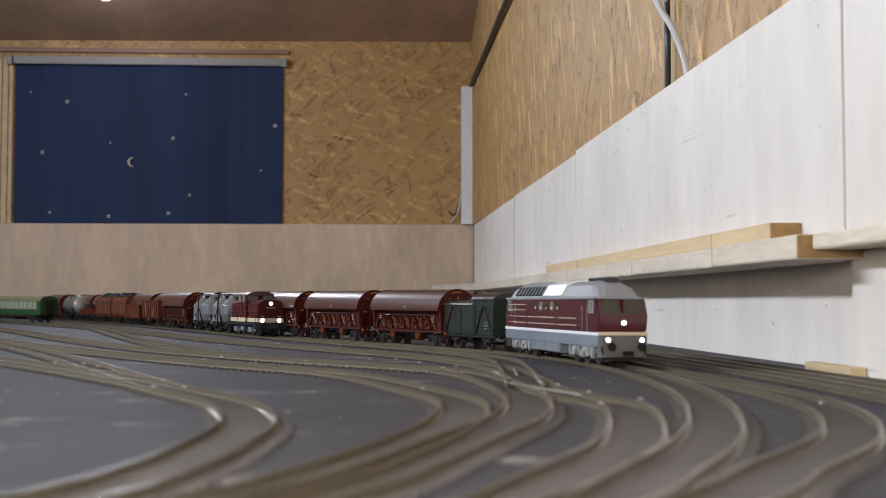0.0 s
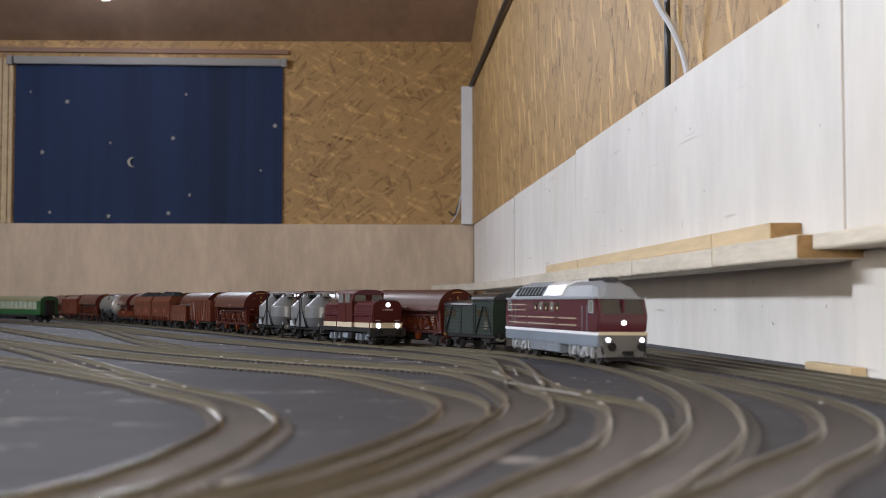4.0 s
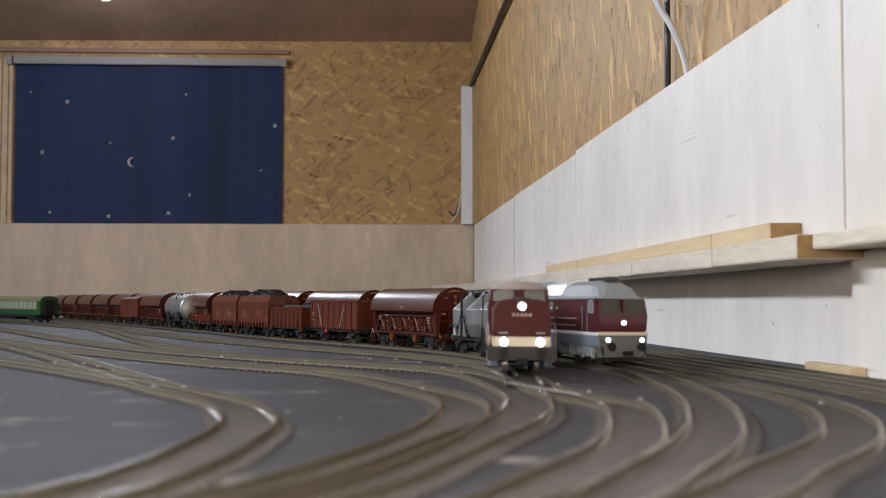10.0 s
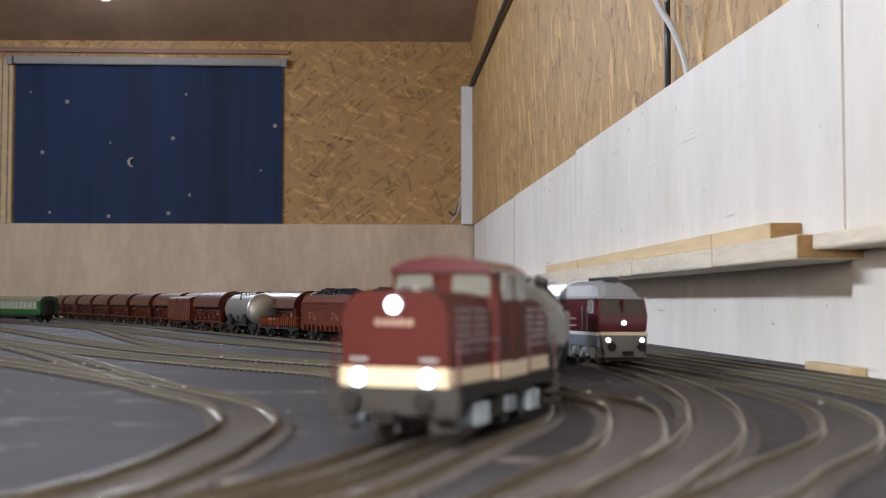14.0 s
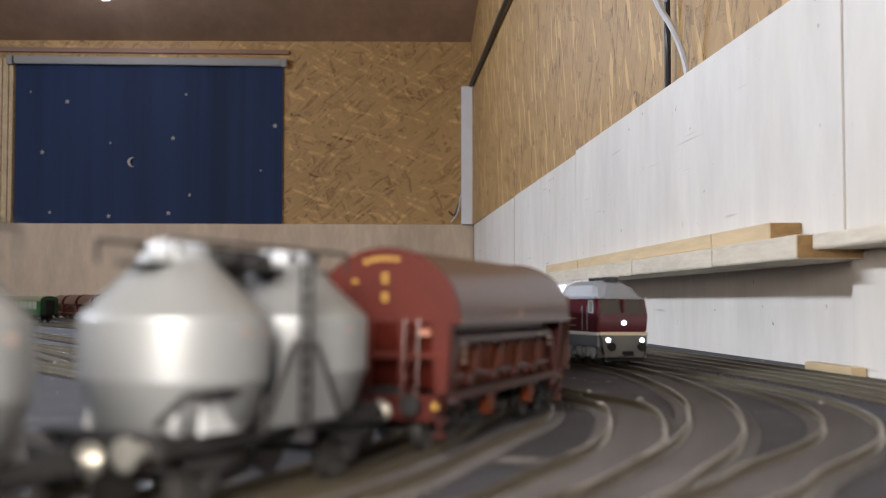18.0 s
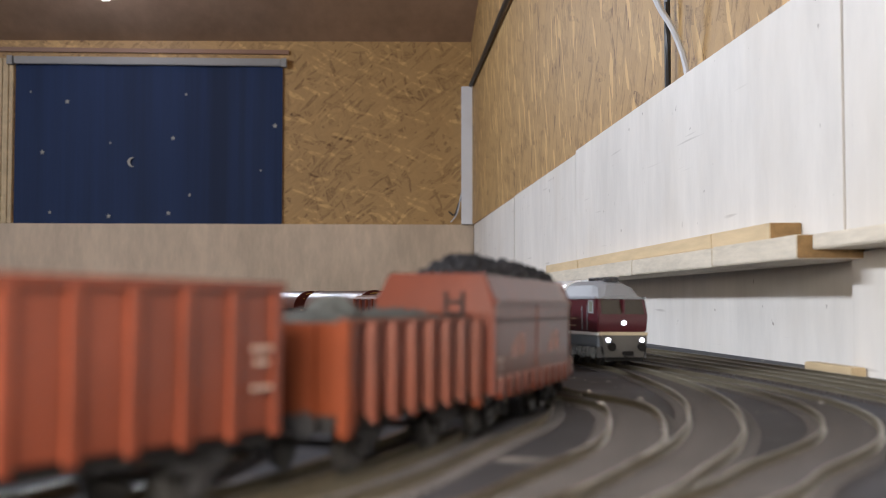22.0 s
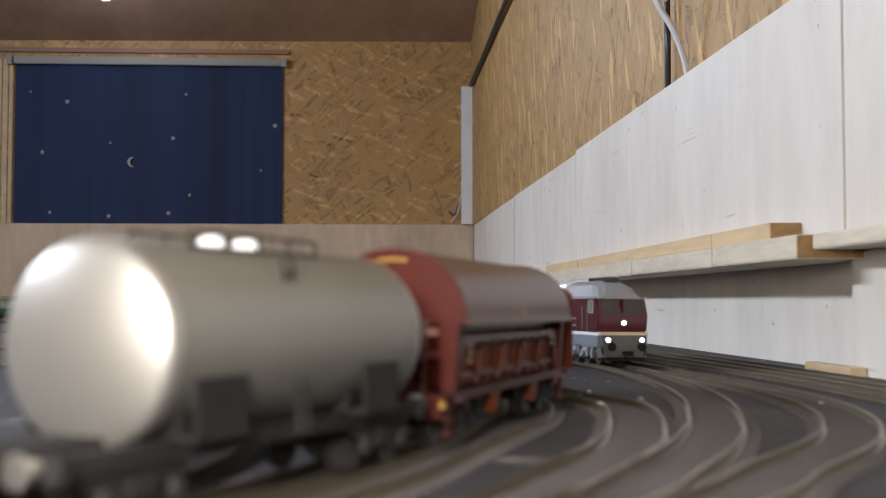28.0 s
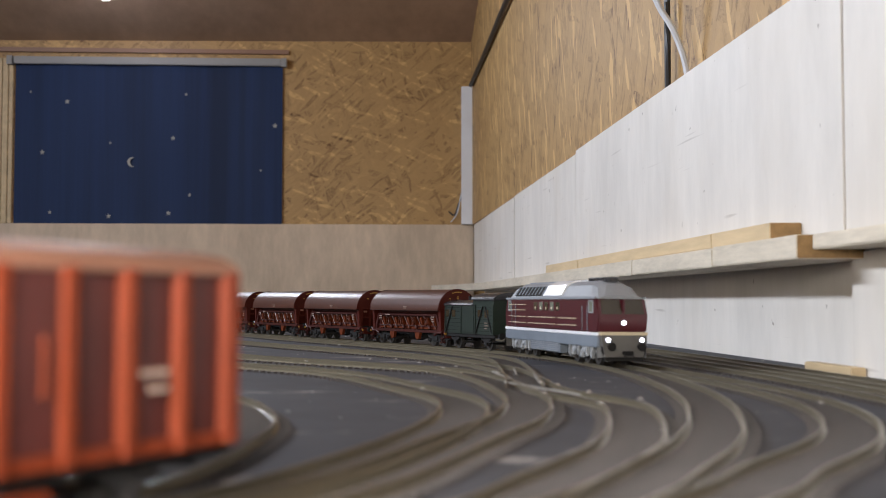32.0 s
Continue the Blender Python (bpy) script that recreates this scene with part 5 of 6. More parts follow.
def low_wagon():
    """Short open wagon with a heap of gravel, 78 mm."""
    w = thing("gravel_wagon", "orange-brown ribbed open wagon heaped with dark grey gravel", "model wagon")
    for s in (-1, 1):
        # the side wall is a tone darker than its posts
        side = part("side_wall", box(B(), -34, 34, min(s * 14.2, s * 15.1), max(s * 14.2, s * 15.1), 13.4, 32.6), OXIDE, w, "red-brown side panels, darker than the posts", bevel=0.2)
        for k in range(8):
            x = -32.7 + 9.34 * k
            bm = B()
            loft(bm, [[(x - 1.7, s * 15.0, 12.6), (x + 1.7, s * 15.0, 12.6), (x + 1.7, s * 15.0, 33.0), (x - 1.7, s * 15.0, 33.0)],
                      [(x - 1.2, s * 17.2, 11.0), (x + 1.2, s * 17.2, 11.0), (x + 1.2, s * 16.9, 33.0), (x - 1.2, s * 16.9, 33.0)]])
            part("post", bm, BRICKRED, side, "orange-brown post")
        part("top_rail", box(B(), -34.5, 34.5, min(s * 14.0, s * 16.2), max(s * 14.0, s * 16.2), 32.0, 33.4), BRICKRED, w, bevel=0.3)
        part("sole_bar", box(B(), -34, 34, min(s * 11, s * 13.5), max(s * 11, s * 13.5), 10.4, 13.6), BLACK, w)
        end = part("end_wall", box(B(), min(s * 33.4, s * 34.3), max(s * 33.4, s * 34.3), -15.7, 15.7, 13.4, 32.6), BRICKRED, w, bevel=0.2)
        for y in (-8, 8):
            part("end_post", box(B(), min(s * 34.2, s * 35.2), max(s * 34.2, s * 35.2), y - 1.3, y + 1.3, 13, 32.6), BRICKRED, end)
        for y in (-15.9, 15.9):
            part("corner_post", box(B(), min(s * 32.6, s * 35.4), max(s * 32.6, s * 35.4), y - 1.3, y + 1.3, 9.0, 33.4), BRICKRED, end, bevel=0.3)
        part("headstock", box(B(), min(s * 33.6, s * 35.0), max(s * 33.6, s * 35.0), -13, 13, 9.6, 13.3), BLACK, w)
        bars(w, -28, s * 15.15, 21, ((0, 4.4, 0), (0.4, 3.6, 2.2)), side=s)
        bars(w, -18, s * 15.15, 20, ((0, 5, 0), (0, 4, 2.4)), side=s)
        bars(w, 10, s * 15.15, 27, ((0, 4.6, 0), (0.6, 3.2, 2.4)), side=s)
    part("floor_board", box(B(), -34, 34, -14.2, 14.2, 12.8, 30.5), BLACK, w)
    lump_heap("gravel_load", -33, 33, 13.8, 30.8, 4.6, GRAVEL, w, 5, "dark grey gravel load", 2, 0.7)
    peak = part("gravel_peak", lathe(B(), ((11.5, 31.0), (9.0, 32.4), (6.0, 34.8), (3.0, 37.2), (0.8, 38.2)), 22, c=(15, 1, 0)), GRAVEL, w, "pointed gravel heap")
    rnd = random.Random(41)
    for v in peak.data.vertices:
        v.co += Vector((rnd.uniform(-1, 1), rnd.uniform(-1, 1), rnd.uniform(-1, 1))) * 0.0008
    for x in (-20, 20):
        axle_guard(w, x)
    ends(w, 35)
    return w


def coal_wagon(seed):
    """Bogie coal hopper, 135 mm."""
    w = thing("coal_wagon", "brown steep-sided hopper wagon heaped with black coal", "model wagon", "coal wagons")
    o = [(-14.5, 13.4), (-16.6, 15.2), (-16.6, 35.8), (-13.4, 42.6), (13.4, 42.6), (16.6, 35.8), (16.6, 15.2), (14.5, 13.4)]
    inner = [(-12.2, 42.6), (-12.2, 40.0), (12.2, 40.0), (12.2, 42.6)]
    prof = o[:4] + inner + o[4:]
    part("body", prism(B(), prof, -58.5, 58.5), COALBROWN, w)
    for s in (-1, 1):
        part("end_wall", prism(B(), [(-9, 41), (9, 41), (9, 14), (-9, 14)], s * 56.8, s * 57.6), COALBROWN, w, "recessed end wall")
        bm = B()
        loft(bm, [[(s * 56, -16.7, 30.4), (s * 56, 16.7, 30.4), (s * 56, 16.7, 35.8), (s * 56, 13.5, 42.9), (s * 56, -13.5, 42.9), (s * 56, -16.7, 35.8)],
                  [(s * 62.6, -16.7, 32.4), (s * 62.6, 16.7, 32.4), (s * 62.6, 16.7, 35.6), (s * 60.6, 13.5, 42.9), (s * 60.6, -13.5, 42.9), (s * 62.6, -16.7, 35.6)]])
        part("end_hood", bm, COALBROWN, w, "sloping hood over the wagon end", bevel=0.4)
        for q in (-1, 1):
            part("corner_panel", box(B(), min(s * 56, s * 62.4), max(s * 56, s * 62.4), min(q * 10.2, q * 16.6), max(q * 10.2, q * 16.6), 11.4, 33), COALBROWN, w, bevel=0.3)
        for z in (16.5, 24.0):
            part("end_beam", box(B(), min(s * 57, s * 59.4), max(s * 57, s * 59.4), -10.4, 10.4, z, z + 2.0), COALBROWN, w)
        part("end_sill", box(B(), min(s * 56, s * 62.6), max(s * 56, s * 62.6), -15, 15, 9.6, 12.4), BLACK, w, "black end sill", bevel=0.3)
        bm = B()
        for y in (3.2, 7.8):
            rod(bm, (s * 62.8, y, 11), (s * 62.8, y, 38), 0.55, 6)
        for k in range(8):
            rod(bm, (s * 62.8, 3.2, 13 + 3.2 * k), (s * 62.8, 7.8, 13 + 3.2 * k), 0.45, 5)
        part("ladder", bm, BLACK, w, "black end ladder")
        part("seam", box(B(), -0.7, 0.7, min(s * 16.4, s * 17.0), max(s * 16.4, s * 17.0), 14.5, 36), COALBROWN, w)
        part("shoulder_rail", box(B(), -61, 61, min(s * 16.4, s * 17.2), max(s * 16.4, s * 17.2), 35.0, 36.2), COALBROWN, w)
        part("waist_rail", box(B(), -60, 60, min(s * 16.4, s * 16.9), max(s * 16.4, s * 16.9), 30.4, 31.0), DARKOXIDE, w, "dark strip drawn as the waist's shadow line")
        for k in range(10):
            x = -54 + 12 * k
            bm = B()
            prism(bm, [(x - 1.5, 10.2), (x + 1.5, 10.2), (x + 2.1, 12.0), (x + 1.8, 16.2), (x - 1.8, 16.2), (x - 2.1, 12.0)], s * 15, s * 17.6, "y")
            part("door_catch", bm, COALBROWN, w)
        for q in (-1, 1):
            bm = B()
            c = q * 30
            for x0, x1, z0, z1 in ((c - 9, c - 8, 21, 27), (c - 8, c - 4, 26, 27), (c - 6.5, c - 5.6, 21, 24), (c + 1, c + 2, 21, 26), (c + 3.5, c + 8, 20.5, 21.4), (c + 6, c + 7, 22, 24)):
                box(bm, x0, x1, min(s * 16.6, s * 16.85), max(s * 16.6, s * 16.85), z0, z1)
            part("marking", bm, WORN, w, "pale worn marking strokes")
        bars(w, 52, s * 16.6, 20, ((0, 5, 0), (0, 4, 2.2), (0, 5, 4.4)), side=s)
    lump_heap("coal_load", -56, 56, 12.0, 41.6, 6.4, COAL, w, seed, "heap of black coal", 2, 1.7)
    part("centre_beam", box(B(), -62, 62, -10, 10, 9.5, 13.6), BLACK, w)
    for x in (-42, 42):
        bogie(w, x, 9.5)
    ends(w, 62)
    return w


def flat_wagon():
    """Low-sided wagon, 112 mm."""
    w = thing("low_sided_wagon", "empty brown low-sided wagon with plank sides", "model wagon")
    part("deck", box(B(), -50, 50, -15, 15, 12.6, 14.0), BLACK, w)
    for s in (-1, 1):
        for k in range(5):
            x = -50 + 20 * k
            side = part("drop_side", box(B(), x + 0.5, x + 19.5, min(s * 15, s * 15.8), max(s * 15, s * 15.8), 13.6, 22.0), BRICKRED, w, bevel=0.2)
            for q in (4, 10, 16):
                part("strap", box(B(), x + q - 0.7, x + q + 0.7, min(s * 15.7, s * 16.5), max(s * 15.7, s * 16.5), 12.6, 22.0), BRICKRED, side)
        part("sole_bar", box(B(), -50, 50, min(s * 11, s * 14), max(s * 11, s * 14), 9.6, 12.8), BLACK, w)
        part("end_board", box(B(), min(s * 49.2, s * 50.4), max(s * 49.2, s * 50.4), -15.8, 15.8, 13.6, 22.4), BRICKRED, w, bevel=0.2)
        bm = B()
        box(bm, s * 2 - 1.2, s * 2 + 1.2, min(s * 14, s * 14.6), max(s * 14, s * 14.6), 9.5, 14)
        part("brake_plate", bm, REDLAMP, w, "small red plate")
        bars(w, -20, s * 16.55, 19.6, ((0, 8, 0), (10, 5, 0)), side=s)
    for x in (-32, 32):
        axle_guard(w, x)
    ends(w, 50.5)
    return w


def tank_wagon():
    """Bogie tank wagon, 160 mm."""
    w = thing("tank_wagon", "silver-grey tank wagon with domed ends", "model wagon")
    half = [(0.6, 52.8), (3, 52.7), (6, 52.4), (9, 51.9), (12, 51.1), (14.4, 50.3), (16.4, 49.4), (17.4, 48.7), (18.0, 47.9), (18.3, 46.8), (18.3, 45.6)]
    rings = [(18.3, -59.1), (18.3, 45.6)]
    t = part("tank", lathe(B(), rings, 40, "x", (0, 0, 29.4)), TANKGREY, w, "silver-grey cylindrical tank", smooth=True)
    part("tank_end", lathe(B(), half, 48, "x", (0, 0, 29.4)), TANKEND, t, "metallic dished tank end, brightened as if lit by the lamp", smooth=True)
    part("tank_end", lathe(B(), [(r, -h - 13.5) for r, h in half], 48, "x", (0, 0, 29.4)), TANKEND, t, "metallic dished tank end, brightened as if lit by the lamp", smooth=True)
    # white here stands in for the ceiling lamp reflected in the hatches
    for x in (-7, 7):
        part("dome_hatch", lathe(B(), ((3.0, 45), (3.0, 48.0), (2.4, 49.0), (0.9, 49.5)), 16, c=(x, 0, 0)), WHITE, w, "domed hatch, whitened for the ceiling lamp's reflection", smooth=True)
    part("catwalk", box(B(), -26, 26, -7, 7, 46.2, 46.8), BLACK, w)
    for s in (-1, 1):
        bm = B()
        rod(bm, (-26, s * 7, 49.5), (26, s * 7, 49.5), 0.35, 5)
        for k in range(5):
            rod(bm, (-26 + 13 * k, s * 7, 45), (-26 + 13 * k, s * 7, 49.5), 0.35, 5)
        part("handrail", bm, BLACK, w)
        bm = B()
        for x in (-2, 2):
            rod(bm, (x, s * 18.2, 12), (x, s * 13.5, 46), 0.4, 6)
        for k in range(9):
            f = k / 9
            rod(bm, (-2, s * (18.2 - 4.7 * f), 12 + 34 * f), (2, s * (18.2 - 4.7 * f), 12 + 34 * f), 0.3, 5)
        part("ladder", bm, BLACK, w)
        part("sole_bar", box(B(), -72, 72, min(s * 10.5, s * 13.6), max(s * 10.5, s * 13.6), 10.2, 13.6), BLACK, w)
        for x in (-34, 34):
            bm = B()
            prism(bm, [(-13.4, 13), (13.4, 13), (15.2, 22), (10, 17.5), (0, 15), (-10, 17.5), (-15.2, 22)], x + s * 2 - 3, x + s * 2 + 3)
            part("saddle", bm, BLACK, w)
        part("headstock", box(B(), min(s * 71, s * 73.5), max(s * 71, s * 73.5), -14.5, 14.5, 9.5, 14), BLACK, w)
        for x in (-38, 32):
            bm = box(B(), x - 9, x + 9, min(s * 17.7, s * 18.3), max(s * 17.7, s * 18.3), 13.5, 24)
            box(bm, x - 7, x + 7, min(s * 13, s * 17.8), max(s * 13, s * 17.8), 13.0, 14.2)
            part("plate_board", bm, BLACK, w, "dark notice board")
    part("centre_beam", box(B(), -72, 72, -5, 5, 9.6, 14.4), BLACK, w)
    for x in (-50, 50):
        bogie(w, x, 10.5)
    ends(w, 73.5, material=STEEL)
    return w


def box_wagon():
    """Covered van with a rounded roof, 158 mm."""
    w = thing("covered_wagon", "orange-brown ribbed covered van with rounded roof", "model wagon")
    # side panels and door take a darker tone than the ribs
    part("body", box(B(), -72, 72, -15.2, 15.2, 13.2, 39.4), OXIDE, w, "brown side panels, darker than the ribs", bevel=0.3)
    for s in (-1, 1):
        part("end_panel", box(B(), min(s * 72, s * 72.5), max(s * 72, s * 72.5), -15.4, 15.4, 13.2, 39.6), BOXRED, w)
    arc = half_round(16.4, 38.8, 4.2, 16, 0.9)
    part("roof", prism(B(), arc, -73.5, 73.5), GREYROOF, w, "dull grey-brown rounded roof", smooth=True)
    for s in (-1, 1):
        part("end_gable", prism(B(), [(y * 0.95, z) for y, z in arc], s * 72, s * 73.9), BOXRED, w)
        for k in range(10):
            x = -70.4 + 15.65 * k
            half = 2.4 if k in (0, 9) else 2.0
            bm = B()
            loft(bm, [[(x - half, s * 15.1, 12.6), (x + half, s * 15.1, 12.6), (x + half, s * 15.1, 39.2), (x - half, s * 15.1, 39.2)],
                      [(x - half + 0.7, s * 17.3, 12.6), (x + half - 0.7, s * 17.3, 12.6), (x + half - 0.7, s * 17.0, 39.2), (x - half + 0.7, s * 17.0, 39.2)]])
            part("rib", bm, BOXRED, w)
        part("lower_rail", box(B(), -72, 72, min(s * 15.1, s * 16.3), max(s * 15.1, s * 16.3), 12.4, 14.6), BOXRED, w, bevel=0.2)
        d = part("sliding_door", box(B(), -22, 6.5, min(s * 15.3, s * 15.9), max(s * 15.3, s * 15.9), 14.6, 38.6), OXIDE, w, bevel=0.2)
        part("door_handle", rod(B(), (-18, s * 16.2, 22), (-18, s * 16.2, 30), 0.5, 6), BOXRED, d)
        for y in (-10.5, 0, 10.5):
            part("end_post", box(B(), min(s * 71.8, s * 73.6), max(s * 71.8, s * 73.6), y - 1.4, y + 1.4, 12.6, 40), BOXRED, w)
        part("sole_bar", box(B(), -72, 72, min(s * 11, s * 14), max(s * 11, s * 14), 10.2, 13.4), BLACK, w)
        part("step_board", box(B(), -20, 20, min(s * 13.5, s * 16.5), max(s * 13.5, s * 16.5), 8.6, 9.6), BOXRED, w)
        bars(w, 34, s * 16.65, 22, ((0, 8, 0), (0, 10, 2.2), (2, 7, 4.4)), side=s)
        bars(w, -50, s * 16.65, 24, ((0, 8, 0), (0, 6, 2.4)), side=s)
        bm = B()
        box(bm, min(s * 72.5, s * 74.2), max(s * 72.5, s * 74.2), 11.5, 13.5, 11.5, 13.5)
        part("tail_board", bm, YELLOW, w, "small yellow plate")
    for x in (-46, 46):
        axle_guard(w, x)
    ends(w, 73.5)
    return w


def guard_van():
    """Dark green goods guard's van, 100 mm."""
    w = thing("guard_van", "dark green plank-sided guard's van with raised dark roof", "model wagon")
    part("body", box(B(), -44, 44, -15, 15, 12.8, 37.6), VANGREEN, w, bevel=0.3)
    for k in range(7):
        for s in (-1, 1):
            part("plank_joint", box(B(), -44.2, 44.2, min(s * 15, s * 15.2), max(s * 15, s * 15.2), 15.5 + 3.2 * k, 15.8 + 3.2 * k), BLACK, w)
    part("low_roof", prism(B(), half_round(16.2, 37.0, 4.6, 12), -46, 8), DARKROOF, w, "dull dark low roof", smooth=True)
    part("cupola", prism(B(), [(-15, 37), (15, 37), (15, 42), (-15, 42)], 8, 44), VANGREEN, w)
    part("high_roof", prism(B(), half_round(16.6, 41.0, 6.6, 14), 6, 46.5), DARKROOF, w, "glossy dark raised roof", smooth=True)
    for s in (-1, 1):
        part("sliding_door", box(B(), -12, 10, min(s * 15, s * 15.7), max(s * 15, s * 15.7), 14, 36.5), VANGREEN, w, bevel=0.3)
        part("door_rail", box(B(), -30, 12, min(s * 15, s * 16), max(s * 15, s * 16), 36.4, 37.2), BLACK, w)
        for x in (-40, -28, 20, 32):
            part("window", box(B(), x - 3, x + 3, min(s * 15, s * 15.5), max(s * 15, s * 15.5), 27, 33), GLASS, w, "small dark window")
        for x0, x1 in ((-42, -30), (14, 26), (42, 30)):
            bm = B()
            rod(bm, (x0, s * 15.6, 14), (x1, s * 15.6, 36), 0.6, 5)
            part("brace", bm, BLACK, w)
        for x in (-43.4, -14, 12, 43.4):
            part("post", box(B(), x - 0.8, x + 0.8, min(s * 15, s * 15.9), max(s * 15, s * 15.9), 12.8, 37.4), VANGREEN, w)
        part("sole_bar", box(B(), -44, 44, min(s * 11, s * 14), max(s * 11, s * 14), 10.2, 13), BLACK, w)
        bm = B()
        box(bm, s * 38 - 5, s * 38 + 5, -16.5, 16.5, 6.5, 7.4)
        part("step", bm, BLACK, w)
        bars(w, 30, s * 15.8, 22, ((0, 5, 0), (0, 6, 2.2), (0, 4, 4.4)), side=s)
    part("chimney", rod(B(), (-36, 5, 40), (-36, 5, 45), 1.4, 10), BLACK, w)
    for x in (-28, 28):
        axle_guard(w, x)
    ends(w, 44.5)
    return w


def coach():
    """Green passenger coach, 282 mm."""
    w = thing("passenger_coach", "bright green model passenger coach with curtained windows", "model coach")
    part("body", box(B(), -138, 138, -16.2, 16.2, 12.6, 37.6), COACHGREEN, w, bevel=0.8)
    part("roof", prism(B(), half_round(16.6, 36.6, 9.6, 16, 0.8), -138.5, 138.5), COACHROOF, w, "dull brown-green rounded roof", smooth=True)
    for s in (-1, 1):
        for k in range(14):
            x = -118 + 18 * k
            win = part("window", box(B(), x - 7.6, x + 7.6, min(s * 16.1, s * 16.5), max(s * 16.1, s * 16.5), 23.0, 36.2), CURTAIN, w, "pale curtained window")
            bm = B()
            for q in range(5):
                box(bm, x - 7 + 3.2 * q, x - 6.3 + 3.2 * q, min(s * 16.4, s * 16.7), max(s * 16.4, s * 16.7), 23.4, 35.8)
            part("curtain_fold", bm, PANELGREY, win)
        part("waist_strip", box(B(), -138.4, 138.4, min(s * 16.1, s * 16.5), max(s * 16.1, s * 16.5), 21.6, 22.4), COACHROOF, w)
        part("gangway", box(B(), min(s * 138, s * 142), max(s * 138, s * 142), -8.5, 8.5, 12, 38.5), BLACK, w, "black rubber gangway", bevel=0.8)
        part("end_gable", prism(B(), half_round(16.2, 36.8, 9.0, 14, 0.8), s * 138, s * 138.9), COACHGREEN, w)
        for y in (-13, 13):
            part("end_step", box(B(), min(s * 130, s * 138), max(s * 130, s * 138), y - 3, y + 3, 5, 6), BLACK, w)
        part("sole_bar", box(B(), -120, 120, min(s * 12, s * 15.6), max(s * 12, s * 15.6), 9.5, 12.8), BLACK, w)
    part("equipment_box", box(B(), -40, 30, -12, 12, 4.5, 10), BLACK, w, bevel=0.6)
    for x in (-104, 104):
        bogie(w, x, 13)
    ends(w, 138.5)
    return w


def trim_length(ob, k, ky=1.0, kz=1.0):
    """Draws a vehicle out to k times its length, and its body to ky, kz times its width and height; wheels stay round."""
    seen = set()
    for o in ob.children_recursive:
        o.location.x *= k
        if o.name.startswith("wheelset") or o.data in seen:
            continue
        seen.add(o.data)
        gear = o.name.startswith(("bogie", "side_frame", "spring_nest", "axle_box", "axle_guard", "leaf", "buffer.", "coupling"))
        for v in o.data.vertices:
            v.co.x *= k
            if not gear:
                v.co.y *= ky
                v.co.z = 0.012 + (v.co.z - 0.012) * kz if v.co.z > 0.012 else v.co.z
    return ob


# ---- the standing trains ----
LOCO_AT = EXPRESS.near(111, 707)
express = trim_length(diesel_long(), 0.94, 0.97, 0.97)
express.matrix_world = EXPRESS.seat(LOCO_AT, 0.237)
van = guard_van()
van.matrix_world = EXPRESS.seat(LOCO_AT - 0.238, 0.100)
hop = trim_length(hopper("brown model hopper wagon with glossy rounded swing roof"), 0.895, 1.03, 1.05)
for k in range(12):
    at = EXPRESS.seat(LOCO_AT - 0.3275 - 0.1545 * k, 0.148)
    if k == 0:
        hop.matrix_world = at
    else:
        copy_thing(hop, at)
green = coach()
green.matrix_world = LINES[7].seat(LINES[7].near(-700, 2030) + 0.02, 0.282)

# ---- the moving train: vehicle, its length, where its front rides behind the leading headlights ----
STEP = 0.071
first_hopper = copy_thing(hop, pose(0, 0, 0))
second_hopper = copy_thing(hop, pose(0, 0, 0))
silo = trim_length(silo_wagon(), 0.92)
silo_two = copy_thing(silo, pose(0, 0, 0))
coal = trim_length(coal_wagon(3), 0.885, 1.06, 1.09)
coal_two = trim_length(coal_wagon(8), 0.885, 1.06, 1.09)
TRAIN = [
    (trim_length(diesel_short(), 0.92, 1.06, 1.085), 0.116, -0.27),
    (silo, 0.091, 1.42),
    (silo_two, 0.091, 2.77),
    (first_hopper, 0.148, 4.25),
    (trim_length(high_wagon(), 1.06), 0.119, 6.56),
    (trim_length(low_wagon(), 1.22), 0.098, 8.37),
    (coal, 0.116, 9.70),
    (coal_two, 0.116, 11.36),
    (trim_length(flat_wagon(), 1.09), 0.121, 13.10),
    (trim_length(tank_wagon(), 0.84), 0.132, 14.91),
    (second_hopper, 0.148, 16.77),
    (trim_length(box_wagon(), 0.80, 1.05, 1.09), 0.126, 19.10),
]
ZERO = FREIGHT.near(-202, 1321)


def ridden(t):
    """How far the train has come after t seconds: it picks up speed slowly."""
    return STEP * (t + 0.00533 * t * t)


# ---- the tracks ----
track(FREIGHT, 0.0, FREIGHT.near(38, 540), "brown-sleepered model track under the freight train")
track(FREIGHT, FREIGHT.near(-59, 195), FREIGHT.end, "brown-sleepered model track leading past the table edge")
track(EXPRESS, 0.0, EXPRESS.end, "brown-sleepered model track under the standing train")
for line in LINES:
    track(line, 0.0, line.end, "brown-sleepered model track on the dark table", 130)


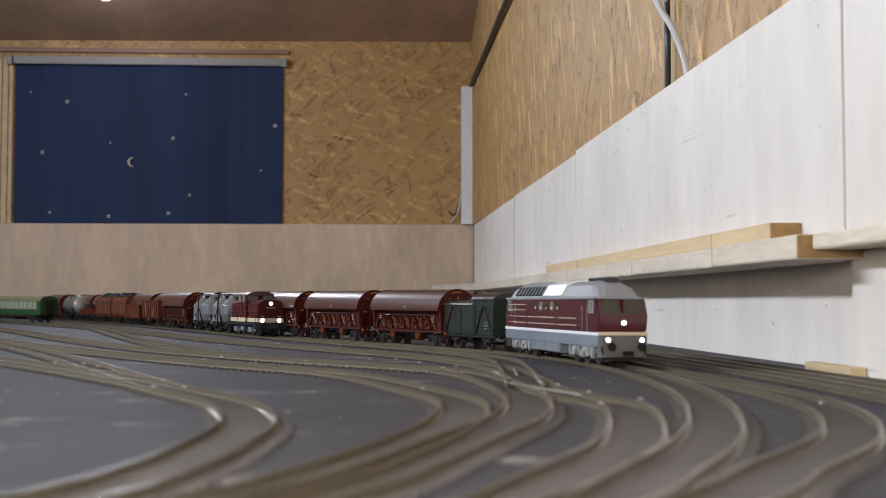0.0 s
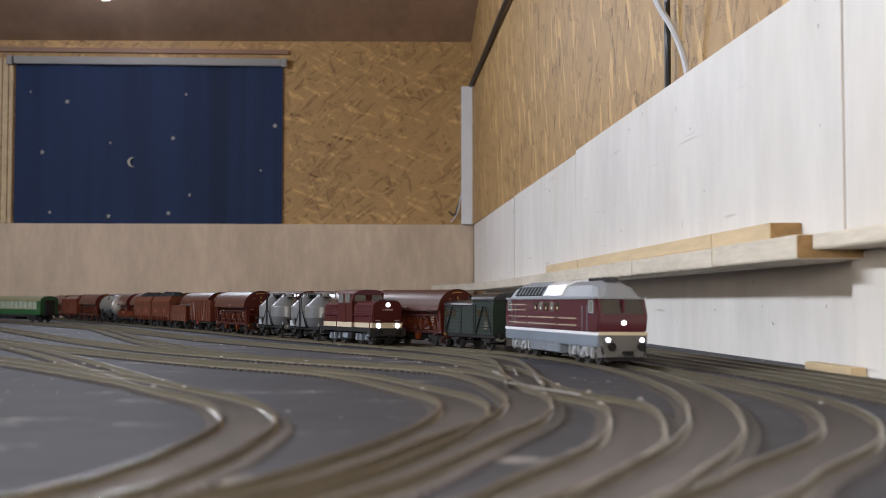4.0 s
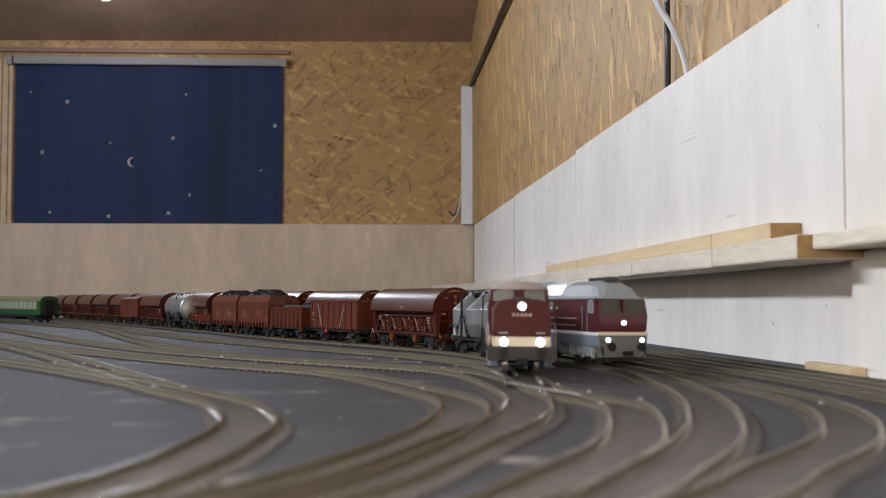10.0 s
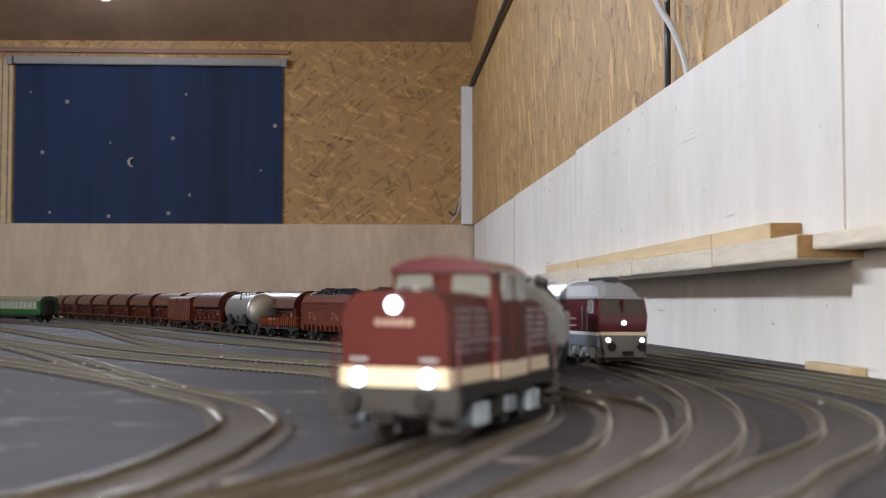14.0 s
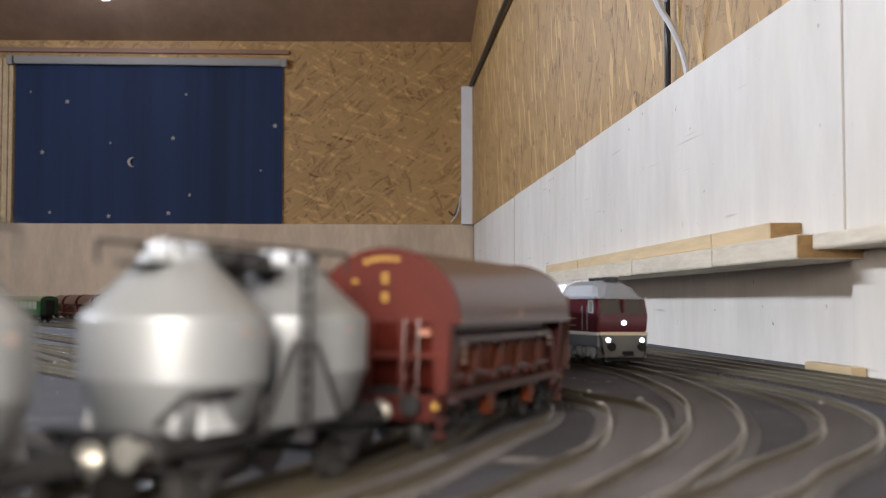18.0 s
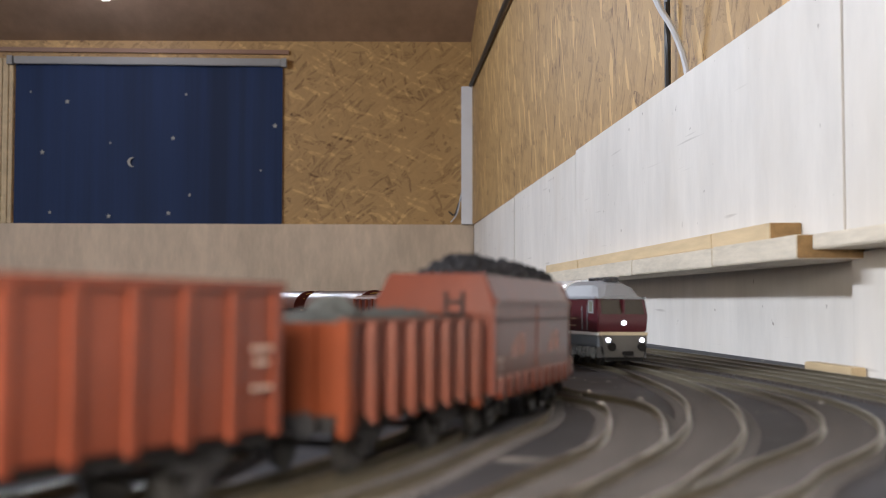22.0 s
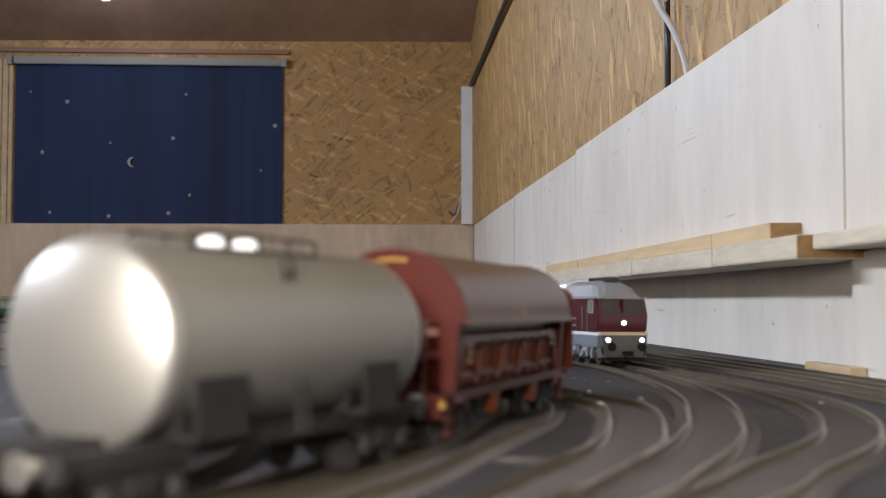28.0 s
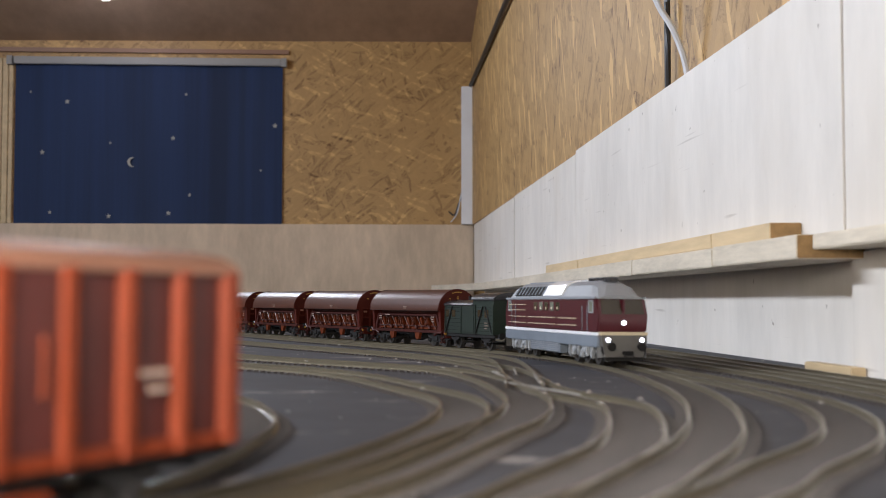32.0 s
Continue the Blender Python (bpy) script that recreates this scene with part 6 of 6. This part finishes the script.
turnout = thing("turnout", "pale crossing rails of a turnout between the tracks", "model track")
turnout.matrix_world = TABLE_TILT
for x0, y0, x1, y1 in ((28, 660, 34, 590), (42, 690, 40, 630), (30, 566, 58, 490), (50, 640, 47, 560)):
    bm = B()
    rod(bm, (x0, y0, 4.4), (x1, y1, 4.4), 0.55, 6)
    part("switch_rail", bm, CREAMRAIL, turnout, "pale metal switch rail")
# pale dots: solder bits, and headlight glints drawn on the rails
for x0, y0 in ((79, 466), (-151, 792), (-88, 750), (-49, 782), (-32, 785), (-15, 742), (0, 685), (-213, 689), (-196, 660), (-177, 624), (-133, 551), (-113, 509), (-252, 1105), (-240, 1126), (-333, 897), (-233, 698), (43, 494), (54, 548), (47, 563), (-168, 980), (60, 443), (30, 645), (63, 503), (-9, 510), (148, 456), (8, 700), (-93, 1043), (224, 815), (-127, 510)):
    bm = B()
    lathe(bm, ((1.1, 0), (1.2, 0.25), (0.8, 0.5), (0.2, 0.6)), 8, c=(x0, y0, 4.8))
    part("solder_spot", bm, SOLDER_GLINT, turnout, "bright spot for solder and for glints drawn on the rails", smooth=True)


# plaster crumbs and white flecks strewn over the table paint
rnd = random.Random(11)
verts, faces = [], []
for _ in range(800):
    y = 0.40 + 1.9 * rnd.random() ** 1.1
    x = rnd.uniform(-0.40 * y, min(0.36 * y, wall_x(y) - 0.02))
    r = rnd.choice((0.2, 0.25, 0.3, 0.5, 0.8)) / 1000 * min(1.0, 0.3 + 0.6 * y)
    a, n = rnd.uniform(0, 6.28), len(verts)
    q = rnd.uniform(1.0, 2.6)
    for k in range(4):
        c, s = q * r * math.cos(k * math.pi / 2), r * math.sin(k * math.pi / 2)
        verts.append((x + c * math.cos(a) - s * math.sin(a), y + c * math.sin(a) + s * math.cos(a), 0.0017))
    verts.append((x, y, 0.0016 + r * 0.8))
    faces += [(n + k, n + (k + 1) % 4, n + 4) for k in range(4)]
me = bpy.data.meshes.new("crumbs")
me.from_pydata(verts, [], faces)
me.materials.append(mat("white_plaster_crumb", (0.5, 0.49, 0.47), 0.7, vary=0.3, scale=400))
crumbs = new("crumbs", me)
crumbs.matrix_world = TABLE_TILT
tagged(crumbs, "white plaster crumbs strewn over the dark table", "crumbs", kind="stuff")


def motions():
    for ob, length, back in TRAIN:
        rows = []
        for k in range(65):
            t = 0.5 * k
            rows.append((t, FREIGHT.seat(ZERO + ridden(t) - back * STEP, length)))
        walk(ob, rows)
        for w in [c for c in ob.children_recursive if c.name.startswith("wheelset")]:
            c, r = w.location.copy(), w.location.z
            walk(w, [(k / 15, pose(*c, 0, math.degrees(ridden(k / 15) / r), 0)) for k in range(481)])


motions()
